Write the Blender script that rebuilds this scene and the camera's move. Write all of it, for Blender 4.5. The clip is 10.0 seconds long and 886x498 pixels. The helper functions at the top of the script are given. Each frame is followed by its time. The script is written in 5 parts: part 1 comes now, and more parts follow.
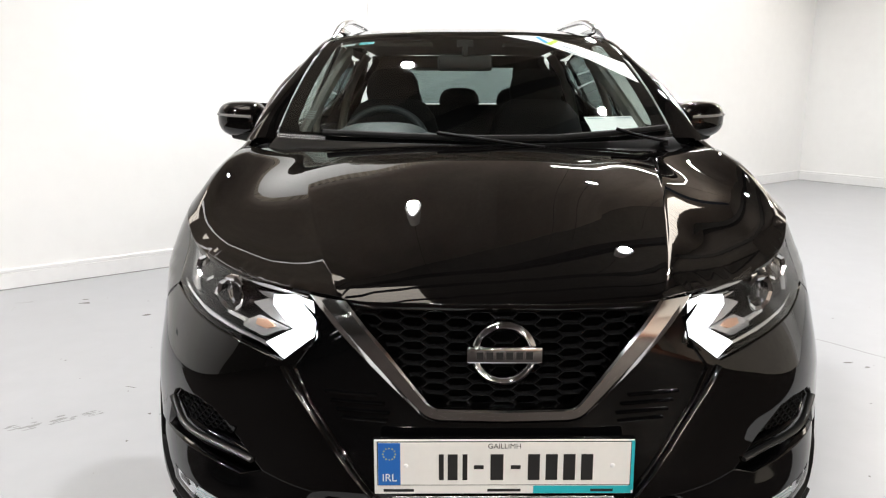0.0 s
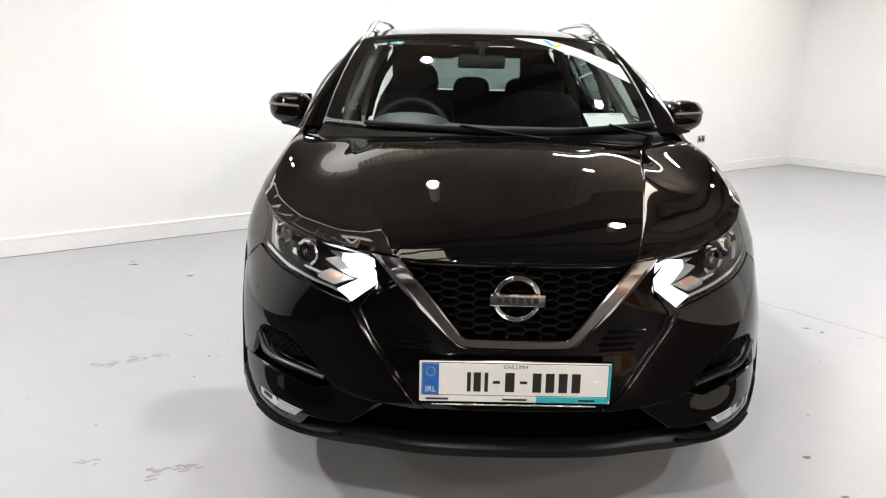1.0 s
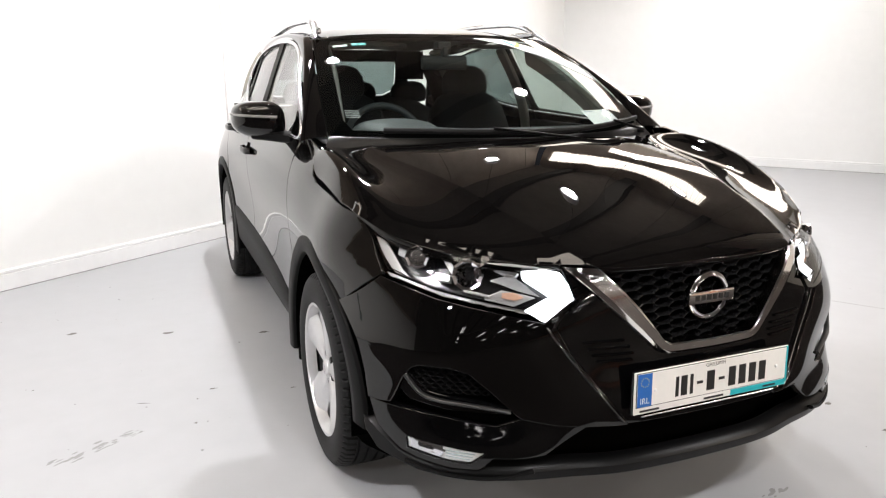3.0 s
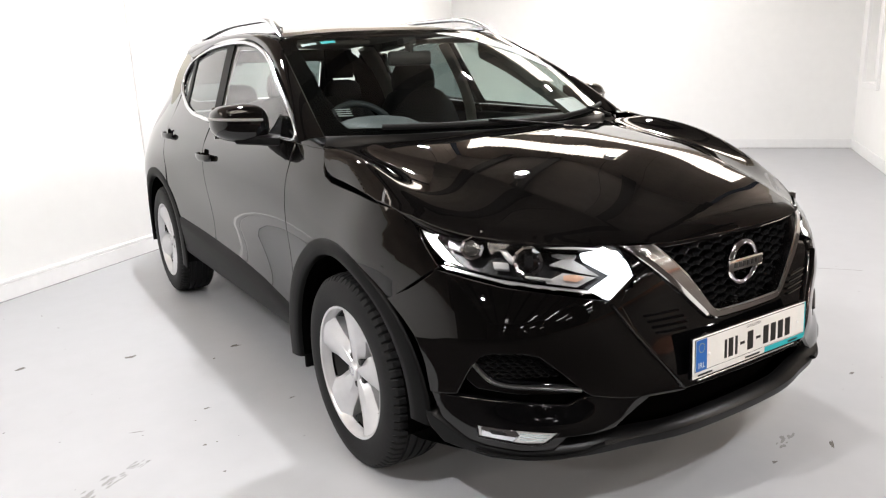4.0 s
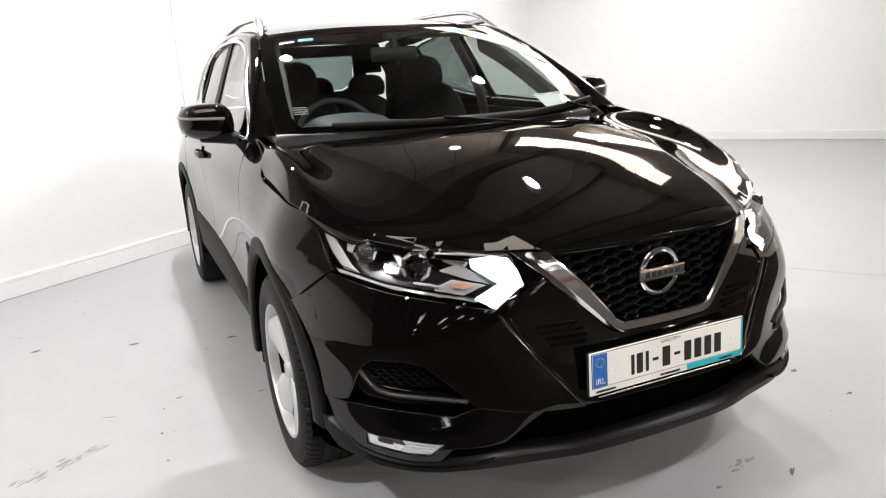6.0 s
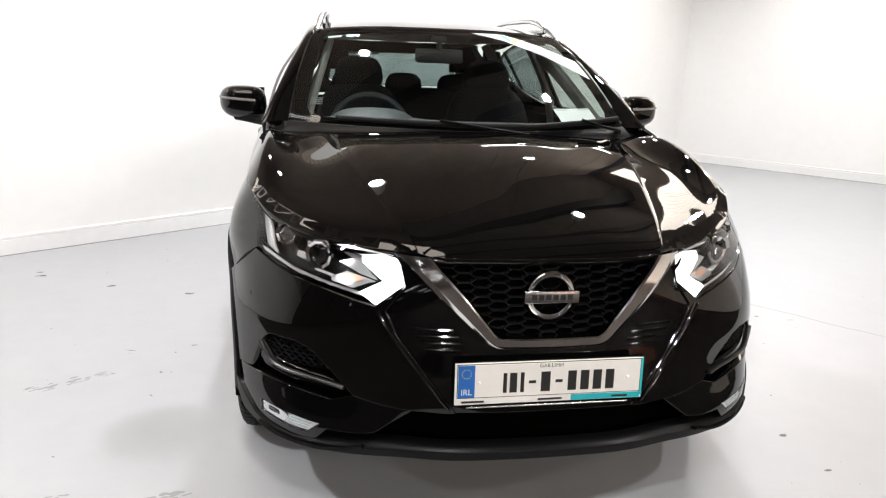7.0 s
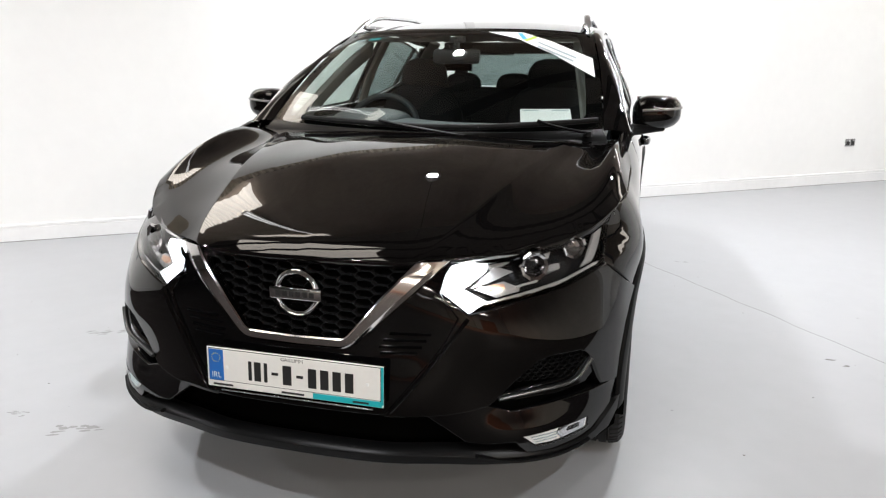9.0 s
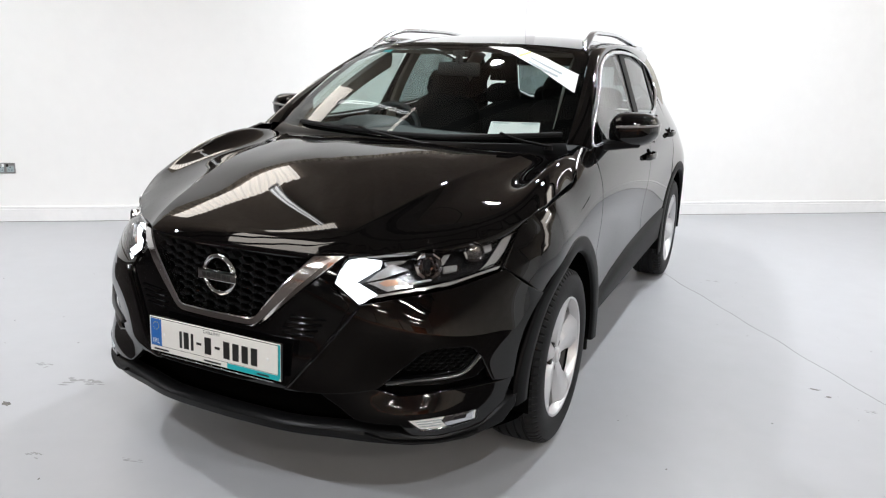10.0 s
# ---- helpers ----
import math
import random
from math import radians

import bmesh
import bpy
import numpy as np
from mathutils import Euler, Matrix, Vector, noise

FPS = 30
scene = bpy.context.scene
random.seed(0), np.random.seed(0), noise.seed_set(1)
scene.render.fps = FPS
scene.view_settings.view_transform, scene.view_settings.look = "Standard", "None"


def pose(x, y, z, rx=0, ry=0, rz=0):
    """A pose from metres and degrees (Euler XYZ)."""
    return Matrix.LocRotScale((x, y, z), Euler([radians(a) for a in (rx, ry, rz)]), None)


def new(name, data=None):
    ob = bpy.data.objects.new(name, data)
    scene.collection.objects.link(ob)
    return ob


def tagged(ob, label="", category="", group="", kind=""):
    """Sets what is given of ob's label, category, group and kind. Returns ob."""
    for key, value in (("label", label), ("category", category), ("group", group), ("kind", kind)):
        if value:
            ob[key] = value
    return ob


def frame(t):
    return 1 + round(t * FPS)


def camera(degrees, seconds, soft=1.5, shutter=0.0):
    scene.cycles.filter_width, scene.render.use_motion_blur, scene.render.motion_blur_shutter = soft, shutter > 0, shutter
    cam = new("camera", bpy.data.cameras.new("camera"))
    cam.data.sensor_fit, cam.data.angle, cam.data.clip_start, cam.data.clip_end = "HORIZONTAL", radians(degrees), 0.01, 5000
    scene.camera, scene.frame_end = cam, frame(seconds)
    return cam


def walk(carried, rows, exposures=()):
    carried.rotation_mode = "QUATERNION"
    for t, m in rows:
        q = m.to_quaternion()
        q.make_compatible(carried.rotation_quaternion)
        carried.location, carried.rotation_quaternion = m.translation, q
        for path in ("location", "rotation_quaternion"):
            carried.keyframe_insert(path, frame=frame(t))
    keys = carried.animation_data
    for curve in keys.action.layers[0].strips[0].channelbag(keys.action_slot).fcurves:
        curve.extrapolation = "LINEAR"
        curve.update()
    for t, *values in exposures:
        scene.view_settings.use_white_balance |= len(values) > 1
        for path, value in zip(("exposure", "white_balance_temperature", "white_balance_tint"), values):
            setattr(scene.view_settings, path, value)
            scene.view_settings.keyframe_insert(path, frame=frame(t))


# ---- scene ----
# Car: x across (its front faces -y), y towards its tail, z up; the nose stands at y = 0.
cam = camera(62.55, 10.0, 1.2)
PATH = [
    (0, -0.133, -1.374, 1.278, 77.58, -0.05, -0.33),
    (0.5, -0.169, -1.727, 1.377, 76.18, -0.51, -0.76),
    (1, -0.224, -1.88, 1.38, 75.6, -1.24, -0.19),
    (1.5, -0.465, -1.881, 1.355, 75.74, -1.67, -3.67),
    (2, -0.743, -1.803, 1.338, 75.7, -3.3, -10.02),
    (2.5, -1.038, -1.619, 1.344, 76.0, -2.42, -15.55),
    (4, -1.84, -1.24, 1.34, 75.96, 2.28, -32.92),
    (4.5, -1.841, -1.197, 1.33, 75.47, 0.84, -33.39),
    (5, -1.772, -1.257, 1.331, 75.36, 2.72, -33.19),
    (6.5, -0.97, -1.624, 1.339, 75.92, 0.69, -17.3),
    (7, -0.627, -1.767, 1.347, 75.79, -1.94, -9.83),
    (7.5, -0.257, -1.784, 1.353, 75.4, 0.86, -5.39),
    (8, 0.154, -1.787, 1.361, 75.71, 0.9, 0.87),
    (8.5, 0.546, -1.806, 1.38, 75.45, 0.6, 7.62),
    (9, 0.877, -1.7, 1.371, 75.43, -0.43, 15.17),
    (9.5, 1.224, -1.674, 1.392, 74.81, -0.32, 20.88),
    (10, 1.555, -1.667, 1.422, 75.55, -1.73, 25.3),
]
walk(cam, [(t, pose(x, y, z, rx, ry, rz)) for t, x, y, z, rx, ry, rz in PATH], ((0, -0.04, 6420, 10), (1.5, -0.10, 6440, 11), (2.5, 0.04, 6460, 12), (4.5, 0.20, 6460, 12), (6.5, 0.04, 6430, 12), (7.5, 0.10, 6380, 11), (8.5, 0.0, 6320, 10), (10, -0.20, 6120, 10)))

# ---- world and lamps ----
scene.view_settings.exposure = 0.0
world = bpy.data.worlds.new("world")
world.use_nodes = True
world.node_tree.nodes["Background"].inputs[0].default_value = (0.8, 0.85, 1.0, 1)
world.node_tree.nodes["Background"].inputs[1].default_value = 0.05
scene.world = world

ROOM_TURN = 36.25
WALL_A, WALL_B, WALL_C = 4.335, 9.44, -1.58
CEILING, WALL_TOP = 6.6, 2.72
CU, SU = math.cos(radians(ROOM_TURN)), math.sin(radians(ROOM_TURN))


def rm(u, n, z=0.0):
    """A place from metres along the long wall, metres towards it, and height."""
    return Vector((u * CU - n * SU, u * SU + n * CU, z))


# The last five are unseen, added for light; the others follow bodywork glints.
LAMPS = [(1.46, 2.81, 84), (2.75, 1.25, 52), (3.85, 2.75, 52), (4.7, 0.6, 50), (7.4, 1.9, 48), (-2.4, 2.0, 98), (-5.2, 1.6, 70), (-1.7, -1.2, 58), (1.2, -2.6, 55)]
LAMP_Z = 3.15
for u, n, power in LAMPS:
    lamp = bpy.data.lights.new("ceiling_lamp_light", "AREA")
    lamp.shape, lamp.size, lamp.energy, lamp.color = "DISK", 0.12, power, (1.0, 0.99, 0.97)
    ob = new("ceiling_lamp_light", lamp)
    ob.matrix_world = Matrix.Translation(rm(u, n, LAMP_Z - 0.03))
# linear battens: the middle in room metres, the length, and the turn against the long wall
BATTENS = [(6.2, 3.95, 3.6, 0), (8.9, 1.2, 3.0, 90)]
# rows of twin battens in the hall behind; the first ones light it
HALL_BATTENS = [(u, n) for n in (-4.6, -8.5, -13.0, -18.0) for u in (-2.5, 1.5, -6.5, -10.5, -15.0, -20.0)] + [(-9.0, 0.3), (-13.0, 0.3), (-17.5, 0.3), (-9.0, -2.2), (-13.0, -2.2)]
for u, n, length, turn in BATTENS:
    lamp = bpy.data.lights.new("batten_light", "AREA")
    lamp.shape, lamp.size, lamp.size_y, lamp.energy, lamp.color = "RECTANGLE", length, 0.05, 22, (1.0, 0.96, 0.90)
    ob = new("batten_light", lamp)
    ob.matrix_world = Matrix.Translation(rm(u, n, LAMP_Z + 0.016)) @ pose(0, 0, 0, 0, 0, ROOM_TURN + turn)

for u, n in HALL_BATTENS[:2] + HALL_BATTENS[6:10] + HALL_BATTENS[12:14] + HALL_BATTENS[18:20]:
    lamp = bpy.data.lights.new("hall_light", "AREA")
    lamp.shape, lamp.size, lamp.size_y, lamp.energy, lamp.color = "RECTANGLE", 1.16, 0.12, (60 if n > -6 else 190), (1.0, 0.88, 0.74)
    ob = new("hall_light", lamp)
    ob.matrix_world = Matrix.Translation(rm(u, n, LAMP_Z + 0.012)) @ pose(0, 0, 0, 0, 0, ROOM_TURN)


# ---- materials ----
def material(name, base, rough=0.5, metal=0.0, coat=0.0, coat_rough=0.03, spec=0.5, noise_scale=0.0, noise_amount=0.0, bump=0.0, bump_scale=200.0, emit=None, strength=0.0, rough_var=0.0):
    m = bpy.data.materials.new(name)
    m.use_nodes = True
    nt = m.node_tree
    p = nt.nodes["Principled BSDF"]
    p.inputs["Base Color"].default_value = (*base, 1)
    p.inputs["Roughness"].default_value = rough
    p.inputs["Metallic"].default_value = metal
    p.inputs["Coat Weight"].default_value = coat
    p.inputs["Coat Roughness"].default_value = coat_rough
    p.inputs["Specular IOR Level"].default_value = spec
    co = nt.nodes.new("ShaderNodeTexCoord")
    if noise_amount:
        t1, t2 = nt.nodes.new("ShaderNodeTexNoise"), nt.nodes.new("ShaderNodeTexNoise")
        for t, s in ((t1, noise_scale), (t2, noise_scale * 9.7)):
            t.inputs["Scale"].default_value, t.inputs["Detail"].default_value = s, 6
            nt.links.new(co.outputs["Object"], t.inputs["Vector"])
        mixn = nt.nodes.new("ShaderNodeMix")
        mixn.inputs[0].default_value = 0.4
        nt.links.new(t1.outputs["Fac"], mixn.inputs[2])
        nt.links.new(t2.outputs["Fac"], mixn.inputs[3])
        rampn = nt.nodes.new("ShaderNodeMapRange")
        rampn.inputs[1].default_value, rampn.inputs[2].default_value = 0.3, 0.7
        rampn.inputs[3].default_value, rampn.inputs[4].default_value = 1 - noise_amount, 1 + noise_amount * 0.6
        nt.links.new(mixn.outputs[0], rampn.inputs[0])
        mul = nt.nodes.new("ShaderNodeVectorMath")
        mul.operation = "SCALE"
        mul.inputs[0].default_value = base
        nt.links.new(rampn.outputs[0], mul.inputs["Scale"])
        nt.links.new(mul.outputs[0], p.inputs["Base Color"])
        if rough_var:
            rr = nt.nodes.new("ShaderNodeMapRange")
            rr.inputs[1].default_value, rr.inputs[2].default_value = 0.3, 0.7
            rr.inputs[3].default_value, rr.inputs[4].default_value = rough - rough_var, rough + rough_var
            nt.links.new(t1.outputs["Fac"], rr.inputs[0])
            nt.links.new(rr.outputs[0], p.inputs["Roughness"])
    if bump:
        t = nt.nodes.new("ShaderNodeTexNoise")
        t.inputs["Scale"].default_value, t.inputs["Detail"].default_value = bump_scale, 4
        nt.links.new(co.outputs["Object"], t.inputs["Vector"])
        b = nt.nodes.new("ShaderNodeBump")
        b.inputs["Strength"].default_value, b.inputs["Distance"].default_value = bump, 0.002
        nt.links.new(t.outputs["Fac"], b.inputs["Height"])
        nt.links.new(b.outputs[0], p.inputs["Normal"])
    if emit:
        p.inputs["Emission Color"].default_value = (*emit, 1)
        p.inputs["Emission Strength"].default_value = strength
    return m


def glass_material(name, tint, ior=1.5, rough=0.0):
    """A thin clear pane: what lies behind it, tinted, under a clear reflection."""
    m = bpy.data.materials.new(name)
    m.use_nodes = True
    nt = m.node_tree
    nt.nodes.remove(nt.nodes["Principled BSDF"])
    out = nt.nodes["Material Output"]
    tr, gl, lw, po, fr, mx = (nt.nodes.new("ShaderNode" + k) for k in ("BsdfTransparent", "BsdfGlossy", "LayerWeight", "Math", "MapRange", "MixShader"))
    tr.inputs[0].default_value = (*tint, 1)
    gl.inputs["Roughness"].default_value = rough
    lw.inputs[0].default_value = 0.5
    po.operation = "POWER"
    po.inputs[1].default_value = 4.6
    nt.links.new(lw.outputs["Facing"], po.inputs[0])
    base = ((ior - 1) / (ior + 1)) ** 2
    fr.inputs[3].default_value, fr.inputs[4].default_value = base * 1.3, 1.0
    nt.links.new(po.outputs[0], fr.inputs[0])
    nt.links.new(fr.outputs[0], mx.inputs[0])
    nt.links.new(tr.outputs[0], mx.inputs[1])
    nt.links.new(gl.outputs[0], mx.inputs[2])
    nt.links.new(mx.outputs[0], out.inputs[0])
    return m


PAINT = material("black_paint", (0.0022, 0.0020, 0.0020), 0.7, coat=1.0, coat_rough=0.006, spec=0.0)
PIANO = material("gloss_black_plastic", (0.0016, 0.0016, 0.0018), 0.05)
PLASTIC = material("matte_black_plastic", (0.0028, 0.0028, 0.0030), 0.5, spec=0.09, noise_scale=6, noise_amount=0.2, bump=0.06, bump_scale=500)
MESH = material("grille_plastic", (0.013, 0.013, 0.0135), 0.2)
# Near-black matte for black parts and for the deep shade inside openings.
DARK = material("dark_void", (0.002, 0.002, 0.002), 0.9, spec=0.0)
RUBBER = material("tyre_rubber", (0.010, 0.010, 0.0105), 0.6, spec=0.16, noise_scale=9, noise_amount=0.3, bump=0.12, bump_scale=300)
CHROME = material("chrome", (0.80, 0.80, 0.82), 0.05, metal=1.0)
BRIGHT = material("bright_grille_chrome", (0.95, 0.94, 0.93), 0.11, metal=1.0)
SATIN = material("satin_silver_trim", (0.62, 0.63, 0.65), 0.22, metal=1.0)
BARREL = material("dark_wheel_barrel", (0.03, 0.03, 0.03), 0.5, metal=0.5)
ALLOY = material("silver_alloy", (0.58, 0.58, 0.59), 0.32, metal=0.55, coat=0.5, coat_rough=0.1, noise_scale=30, noise_amount=0.06)
DISC = material("brake_disc_steel", (0.25, 0.24, 0.23), 0.4, metal=1.0, noise_scale=30, noise_amount=0.3)
SCREEN = glass_material("windscreen_glass", (0.64, 0.73, 0.70), 1.50)
REAR = glass_material("tinted_rear_glass", (0.23, 0.28, 0.28), 1.50)
PANE = glass_material("side_glass", (0.72, 0.79, 0.76), 1.50)
LENS = glass_material("clear_lamp_cover", (0.93, 0.94, 0.95), 1.45)
DRL = material("daytime_lamp", (0.9, 0.9, 0.9), 0.3, emit=(0.94, 0.97, 1.0), strength=2.6)
REFLECTOR = material("lamp_reflector", (0.86, 0.86, 0.87), 0.14, metal=0.7)
BEZEL = material("lamp_bezel", (0.012, 0.012, 0.013), 0.2, metal=0.0)
BALL = material("smoky_ball_glass", (0.22, 0.21, 0.20), 0.04, metal=0.7, coat=1.0)
AMBER = material("amber_lens", (0.80, 0.50, 0.36), 0.18, metal=0.5)
TRIM = material("beige_cabin_trim", (0.24, 0.23, 0.20), 0.75, noise_scale=20, noise_amount=0.1)
# The beige trim again, its backlit shade put into a darker colour.
SHADED_TRIM = material("dim_pillar_trim", (0.10, 0.10, 0.088), 0.75, noise_scale=20, noise_amount=0.1)
STAMP = material("faint_sticker_print", (0.13, 0.14, 0.14), 0.5)
LINER = material("grey_headliner", (0.13, 0.125, 0.115), 0.9, noise_scale=30, noise_amount=0.1)
FABRIC = material("black_seat_fabric", (0.006, 0.006, 0.0065), 0.85, spec=0.15, noise_scale=60, noise_amount=0.2)
DASH = material("dark_dashboard", (0.018, 0.024, 0.028), 0.6, noise_scale=25, noise_amount=0.2, bump=0.03, bump_scale=300)
WHITE = material("white_sheet", (0.82, 0.83, 0.83), 0.5)
PLATE = material("plate_white", (0.80, 0.79, 0.76), 0.35, noise_scale=8, noise_amount=0.04)
BLUE = material("plate_blue", (0.02, 0.13, 0.45), 0.35)
TEAL = material("teal_print", (0.02, 0.42, 0.47), 0.4)
LIME = material("lime_print", (0.45, 0.65, 0.05), 0.4)
SKY = material("sky_blue_print", (0.05, 0.40, 0.70), 0.4)
INK = material("black_ink", (0.012, 0.012, 0.012), 0.5)
GREYINK = material("grey_ink", (0.35, 0.42, 0.44), 0.5)
YELLOW = material("star_yellow", (0.75, 0.6, 0.05), 0.5)
WALLPAINT = material("white_wall_paint", (0.83, 0.83, 0.82), 0.55, noise_scale=0.9, noise_amount=0.03, bump=0.015, bump_scale=30)
SKIRT = material("white_gloss_paint", (0.80, 0.80, 0.80), 0.35, noise_scale=2.0, noise_amount=0.05)
LIPBLACK = material("smooth_black_plastic", (0.0028, 0.0028, 0.003), 0.34, spec=0.16, noise_scale=8, noise_amount=0.2)
CEIL = material("brown_grey_ceiling", (0.17, 0.15, 0.135), 0.8, noise_scale=0.7, noise_amount=0.3)
STEEL = material("dark_steel_beam", (0.010, 0.0095, 0.0095), 0.6, noise_scale=3, noise_amount=0.3)
CLAD = material("cream_cladding", (0.50, 0.45, 0.37), 0.45, noise_scale=2, noise_amount=0.1)
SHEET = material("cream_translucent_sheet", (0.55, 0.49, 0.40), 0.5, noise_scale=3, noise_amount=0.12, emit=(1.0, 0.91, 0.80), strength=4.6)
APRON = material("dark_brown_floor", (0.016, 0.012, 0.011), 0.65, spec=0.15, noise_scale=1.2, noise_amount=0.2, rough_var=0.1)
TERRACOTTA = material("terracotta_floor", (0.24, 0.085, 0.04), 0.5, noise_scale=1.2, noise_amount=0.2, rough_var=0.1)
DIM = material("dark_grey_wall", (0.05, 0.046, 0.042), 0.7, noise_scale=0.6, noise_amount=0.3)
HALLWALL = material("pale_hall_wall", (0.72, 0.69, 0.64), 0.7, noise_scale=0.6, noise_amount=0.2)
UPPER = material("brown_grey_cladding", (0.40, 0.35, 0.31), 0.6, noise_scale=1.5, noise_amount=0.2)
SHUTTER = material("cream_shutter", (0.62, 0.56, 0.47), 0.4, noise_scale=3, noise_amount=0.1)
TIMBER = material("orange_timber", (0.45, 0.15, 0.05), 0.45, noise_scale=5, noise_amount=0.25)
METAL = material("brushed_socket_metal", (0.38, 0.38, 0.38), 0.35, metal=0.8, noise_scale=40, noise_amount=0.15)
GLOW = material("lamp_diffuser", (0.9, 0.9, 0.9), 0.4, emit=(1.0, 0.97, 0.93), strength=22.0)
SOFTGLOW = material("batten_diffuser", (0.9, 0.9, 0.9), 0.4, emit=(1.0, 0.97, 0.93), strength=8.0)
TUBE = material("strip_lamp_tube", (0.9, 0.9, 0.9), 0.4, emit=(1.0, 0.97, 0.93), strength=4.5)
SMUDGE = material("grey_floor_smudge", (0.27, 0.27, 0.27), 0.6, noise_scale=30, noise_amount=0.15)
GRIT = material("floor_dirt", (0.15, 0.14, 0.13), 0.8, noise_scale=40, noise_amount=0.3)


def floor_material():
    m = material("grey_floor_paint", (0.400, 0.408, 0.426), 0.36, noise_scale=0.8, noise_amount=0.06, rough_var=0.03, bump=0.012, bump_scale=35, spec=0.4)
    nt = m.node_tree
    p = nt.nodes["Principled BSDF"]
    co = nt.nodes.new("ShaderNodeTexCoord")
    # scuffs: thin stretched patches that darken the paint
    scale = nt.nodes.new("ShaderNodeMapping")
    scale.inputs["Scale"].default_value = (1.0, 2.6, 1.0)
    scale.inputs["Rotation"].default_value = (0, 0, 0.5)
    nz = nt.nodes.new("ShaderNodeTexNoise")
    nz.inputs["Scale"].default_value, nz.inputs["Detail"].default_value, nz.inputs["Roughness"].default_value = 2.3, 9, 0.72
    rg = nt.nodes.new("ShaderNodeMapRange")
    rg.inputs[1].default_value, rg.inputs[2].default_value, rg.inputs[3].default_value, rg.inputs[4].default_value = 0.66, 0.80, 1.0, 0.92
    nt.links.new(co.outputs["Object"], scale.inputs[0])
    nt.links.new(scale.outputs[0], nz.inputs["Vector"])
    nt.links.new(nz.outputs["Fac"], rg.inputs[0])
    src = p.inputs["Base Color"].links[0].from_socket
    mul = nt.nodes.new("ShaderNodeVectorMath")
    mul.operation = "SCALE"
    nt.links.new(src, mul.inputs[0])
    nt.links.new(rg.outputs[0], mul.inputs["Scale"])
    nt.links.new(mul.outputs[0], p.inputs["Base Color"])
    return m


FLOOR = floor_material()


# ---- mesh tools ----
def link_mesh(name, verts, faces, mat, parent=None, label="", smooth=True, normals=None):
    me = bpy.data.meshes.new(name)
    me.from_pydata([tuple(v) for v in verts], [], faces)
    me.materials.append(mat)
    me.polygons.foreach_set("use_smooth", [smooth] * len(me.polygons))
    if normals is not None:
        me.normals_split_custom_set_from_vertices([tuple(n) for n in normals])
    me.update()
    ob = new(name, me)
    ob.parent = parent
    if label:
        tagged(ob, label)
    return ob


def part(name, bm, mat, parent=None, label="", smooth=False, sharp=35):
    if smooth:
        for e in bm.edges:
            e.smooth = len(e.link_faces) == 2 and e.calc_face_angle(0) < radians(sharp)
        for f in bm.faces:
            f.smooth = True
    me = bpy.data.meshes.new(name)
    bm.to_mesh(me)
    bm.free()
    me.materials.append(mat)
    ob = new(name, me)
    ob.parent = parent
    if label:
        tagged(ob, label)
    return ob


def box(bm, size, at, turn=None, bevel=0.0, seg=2):
    made = bmesh.ops.create_cube(bm, size=1, matrix=Matrix.Translation(at) @ (turn or Matrix()) @ Matrix.Diagonal((*size, 1)))
    if bevel:
        edges = list({e for v in made["verts"] for e in v.link_edges})
        bmesh.ops.bevel(bm, geom=edges, offset=bevel, segments=seg, profile=0.5, affect="EDGES")
    return bm


def boxes(*specs, bevel=0.0, turn=None):
    bm = bmesh.new()
    for size, at in specs:
        box(bm, size, at, turn, bevel)
    return bm


def lathe(profile, n=48, axis="x", closed=False):
    """Turn (radius, along) pairs round an axis."""
    bm = bmesh.new()
    rings = []
    for i in range(n):
        a = 2 * math.pi * i / n
        rings.append([bm.verts.new((h, r * math.cos(a), r * math.sin(a)) if axis == "x" else ((r * math.cos(a), h, r * math.sin(a)) if axis == "y" else (r * math.cos(a), r * math.sin(a), h))) for r, h in profile])
    m = len(profile)
    for i in range(n):
        p, q = rings[i], rings[(i + 1) % n]
        for j in range(m if closed else m - 1):
            k = (j + 1) % m
            bm.faces.new((p[j], p[k], q[k], q[j]))
    bmesh.ops.recalc_face_normals(bm, faces=bm.faces)
    return bm


def spline_weights(xs):
    """A natural cubic spline as weights of its knots' values."""
    xs = np.array(xs, float)
    n, h = len(xs), np.diff(xs)
    a, r = np.eye(n), np.zeros((n, n))
    for i in range(1, n - 1):
        a[i, i - 1], a[i, i], a[i, i + 1] = h[i - 1], 2 * (h[i - 1] + h[i]), h[i]
        r[i, i - 1], r[i, i], r[i, i + 1] = 6 / h[i - 1], -6 / h[i - 1] - 6 / h[i], 6 / h[i]
    bend = np.linalg.solve(a, r)
    eye = np.eye(n)

    def at(x):
        i = int(min(max(np.searchsorted(xs, x) - 1, 0), n - 2))
        s = h[i]
        q = (x - xs[i]) / s
        if q < 0 or q > 1:
            base = 0.0 if q < 0 else 1.0
            da = (eye[i + 1] - eye[i]) / s + ((3 * base * base - 1) * bend[i + 1] - (3 * (1 - base) ** 2 - 1) * bend[i]) * s / 6
            return eye[i + (1 if q > 1 else 0)] + da * (x - xs[i + (1 if q > 1 else 0)])
        p = 1 - q
        return p * eye[i] + q * eye[i + 1] + ((p ** 3 - p) * bend[i] + (q ** 3 - q) * bend[i + 1]) * s * s / 6

    return at


def curve(points, n):
    """n + 1 points on a smooth curve through the points given."""
    pts = np.array(points, float)
    d = np.concatenate([[0], np.cumsum(np.linalg.norm(np.diff(pts, axis=0), axis=1) ** 0.7)])
    w = spline_weights(d)
    return [w(t) @ pts for t in np.linspace(0, d[-1], n + 1)]


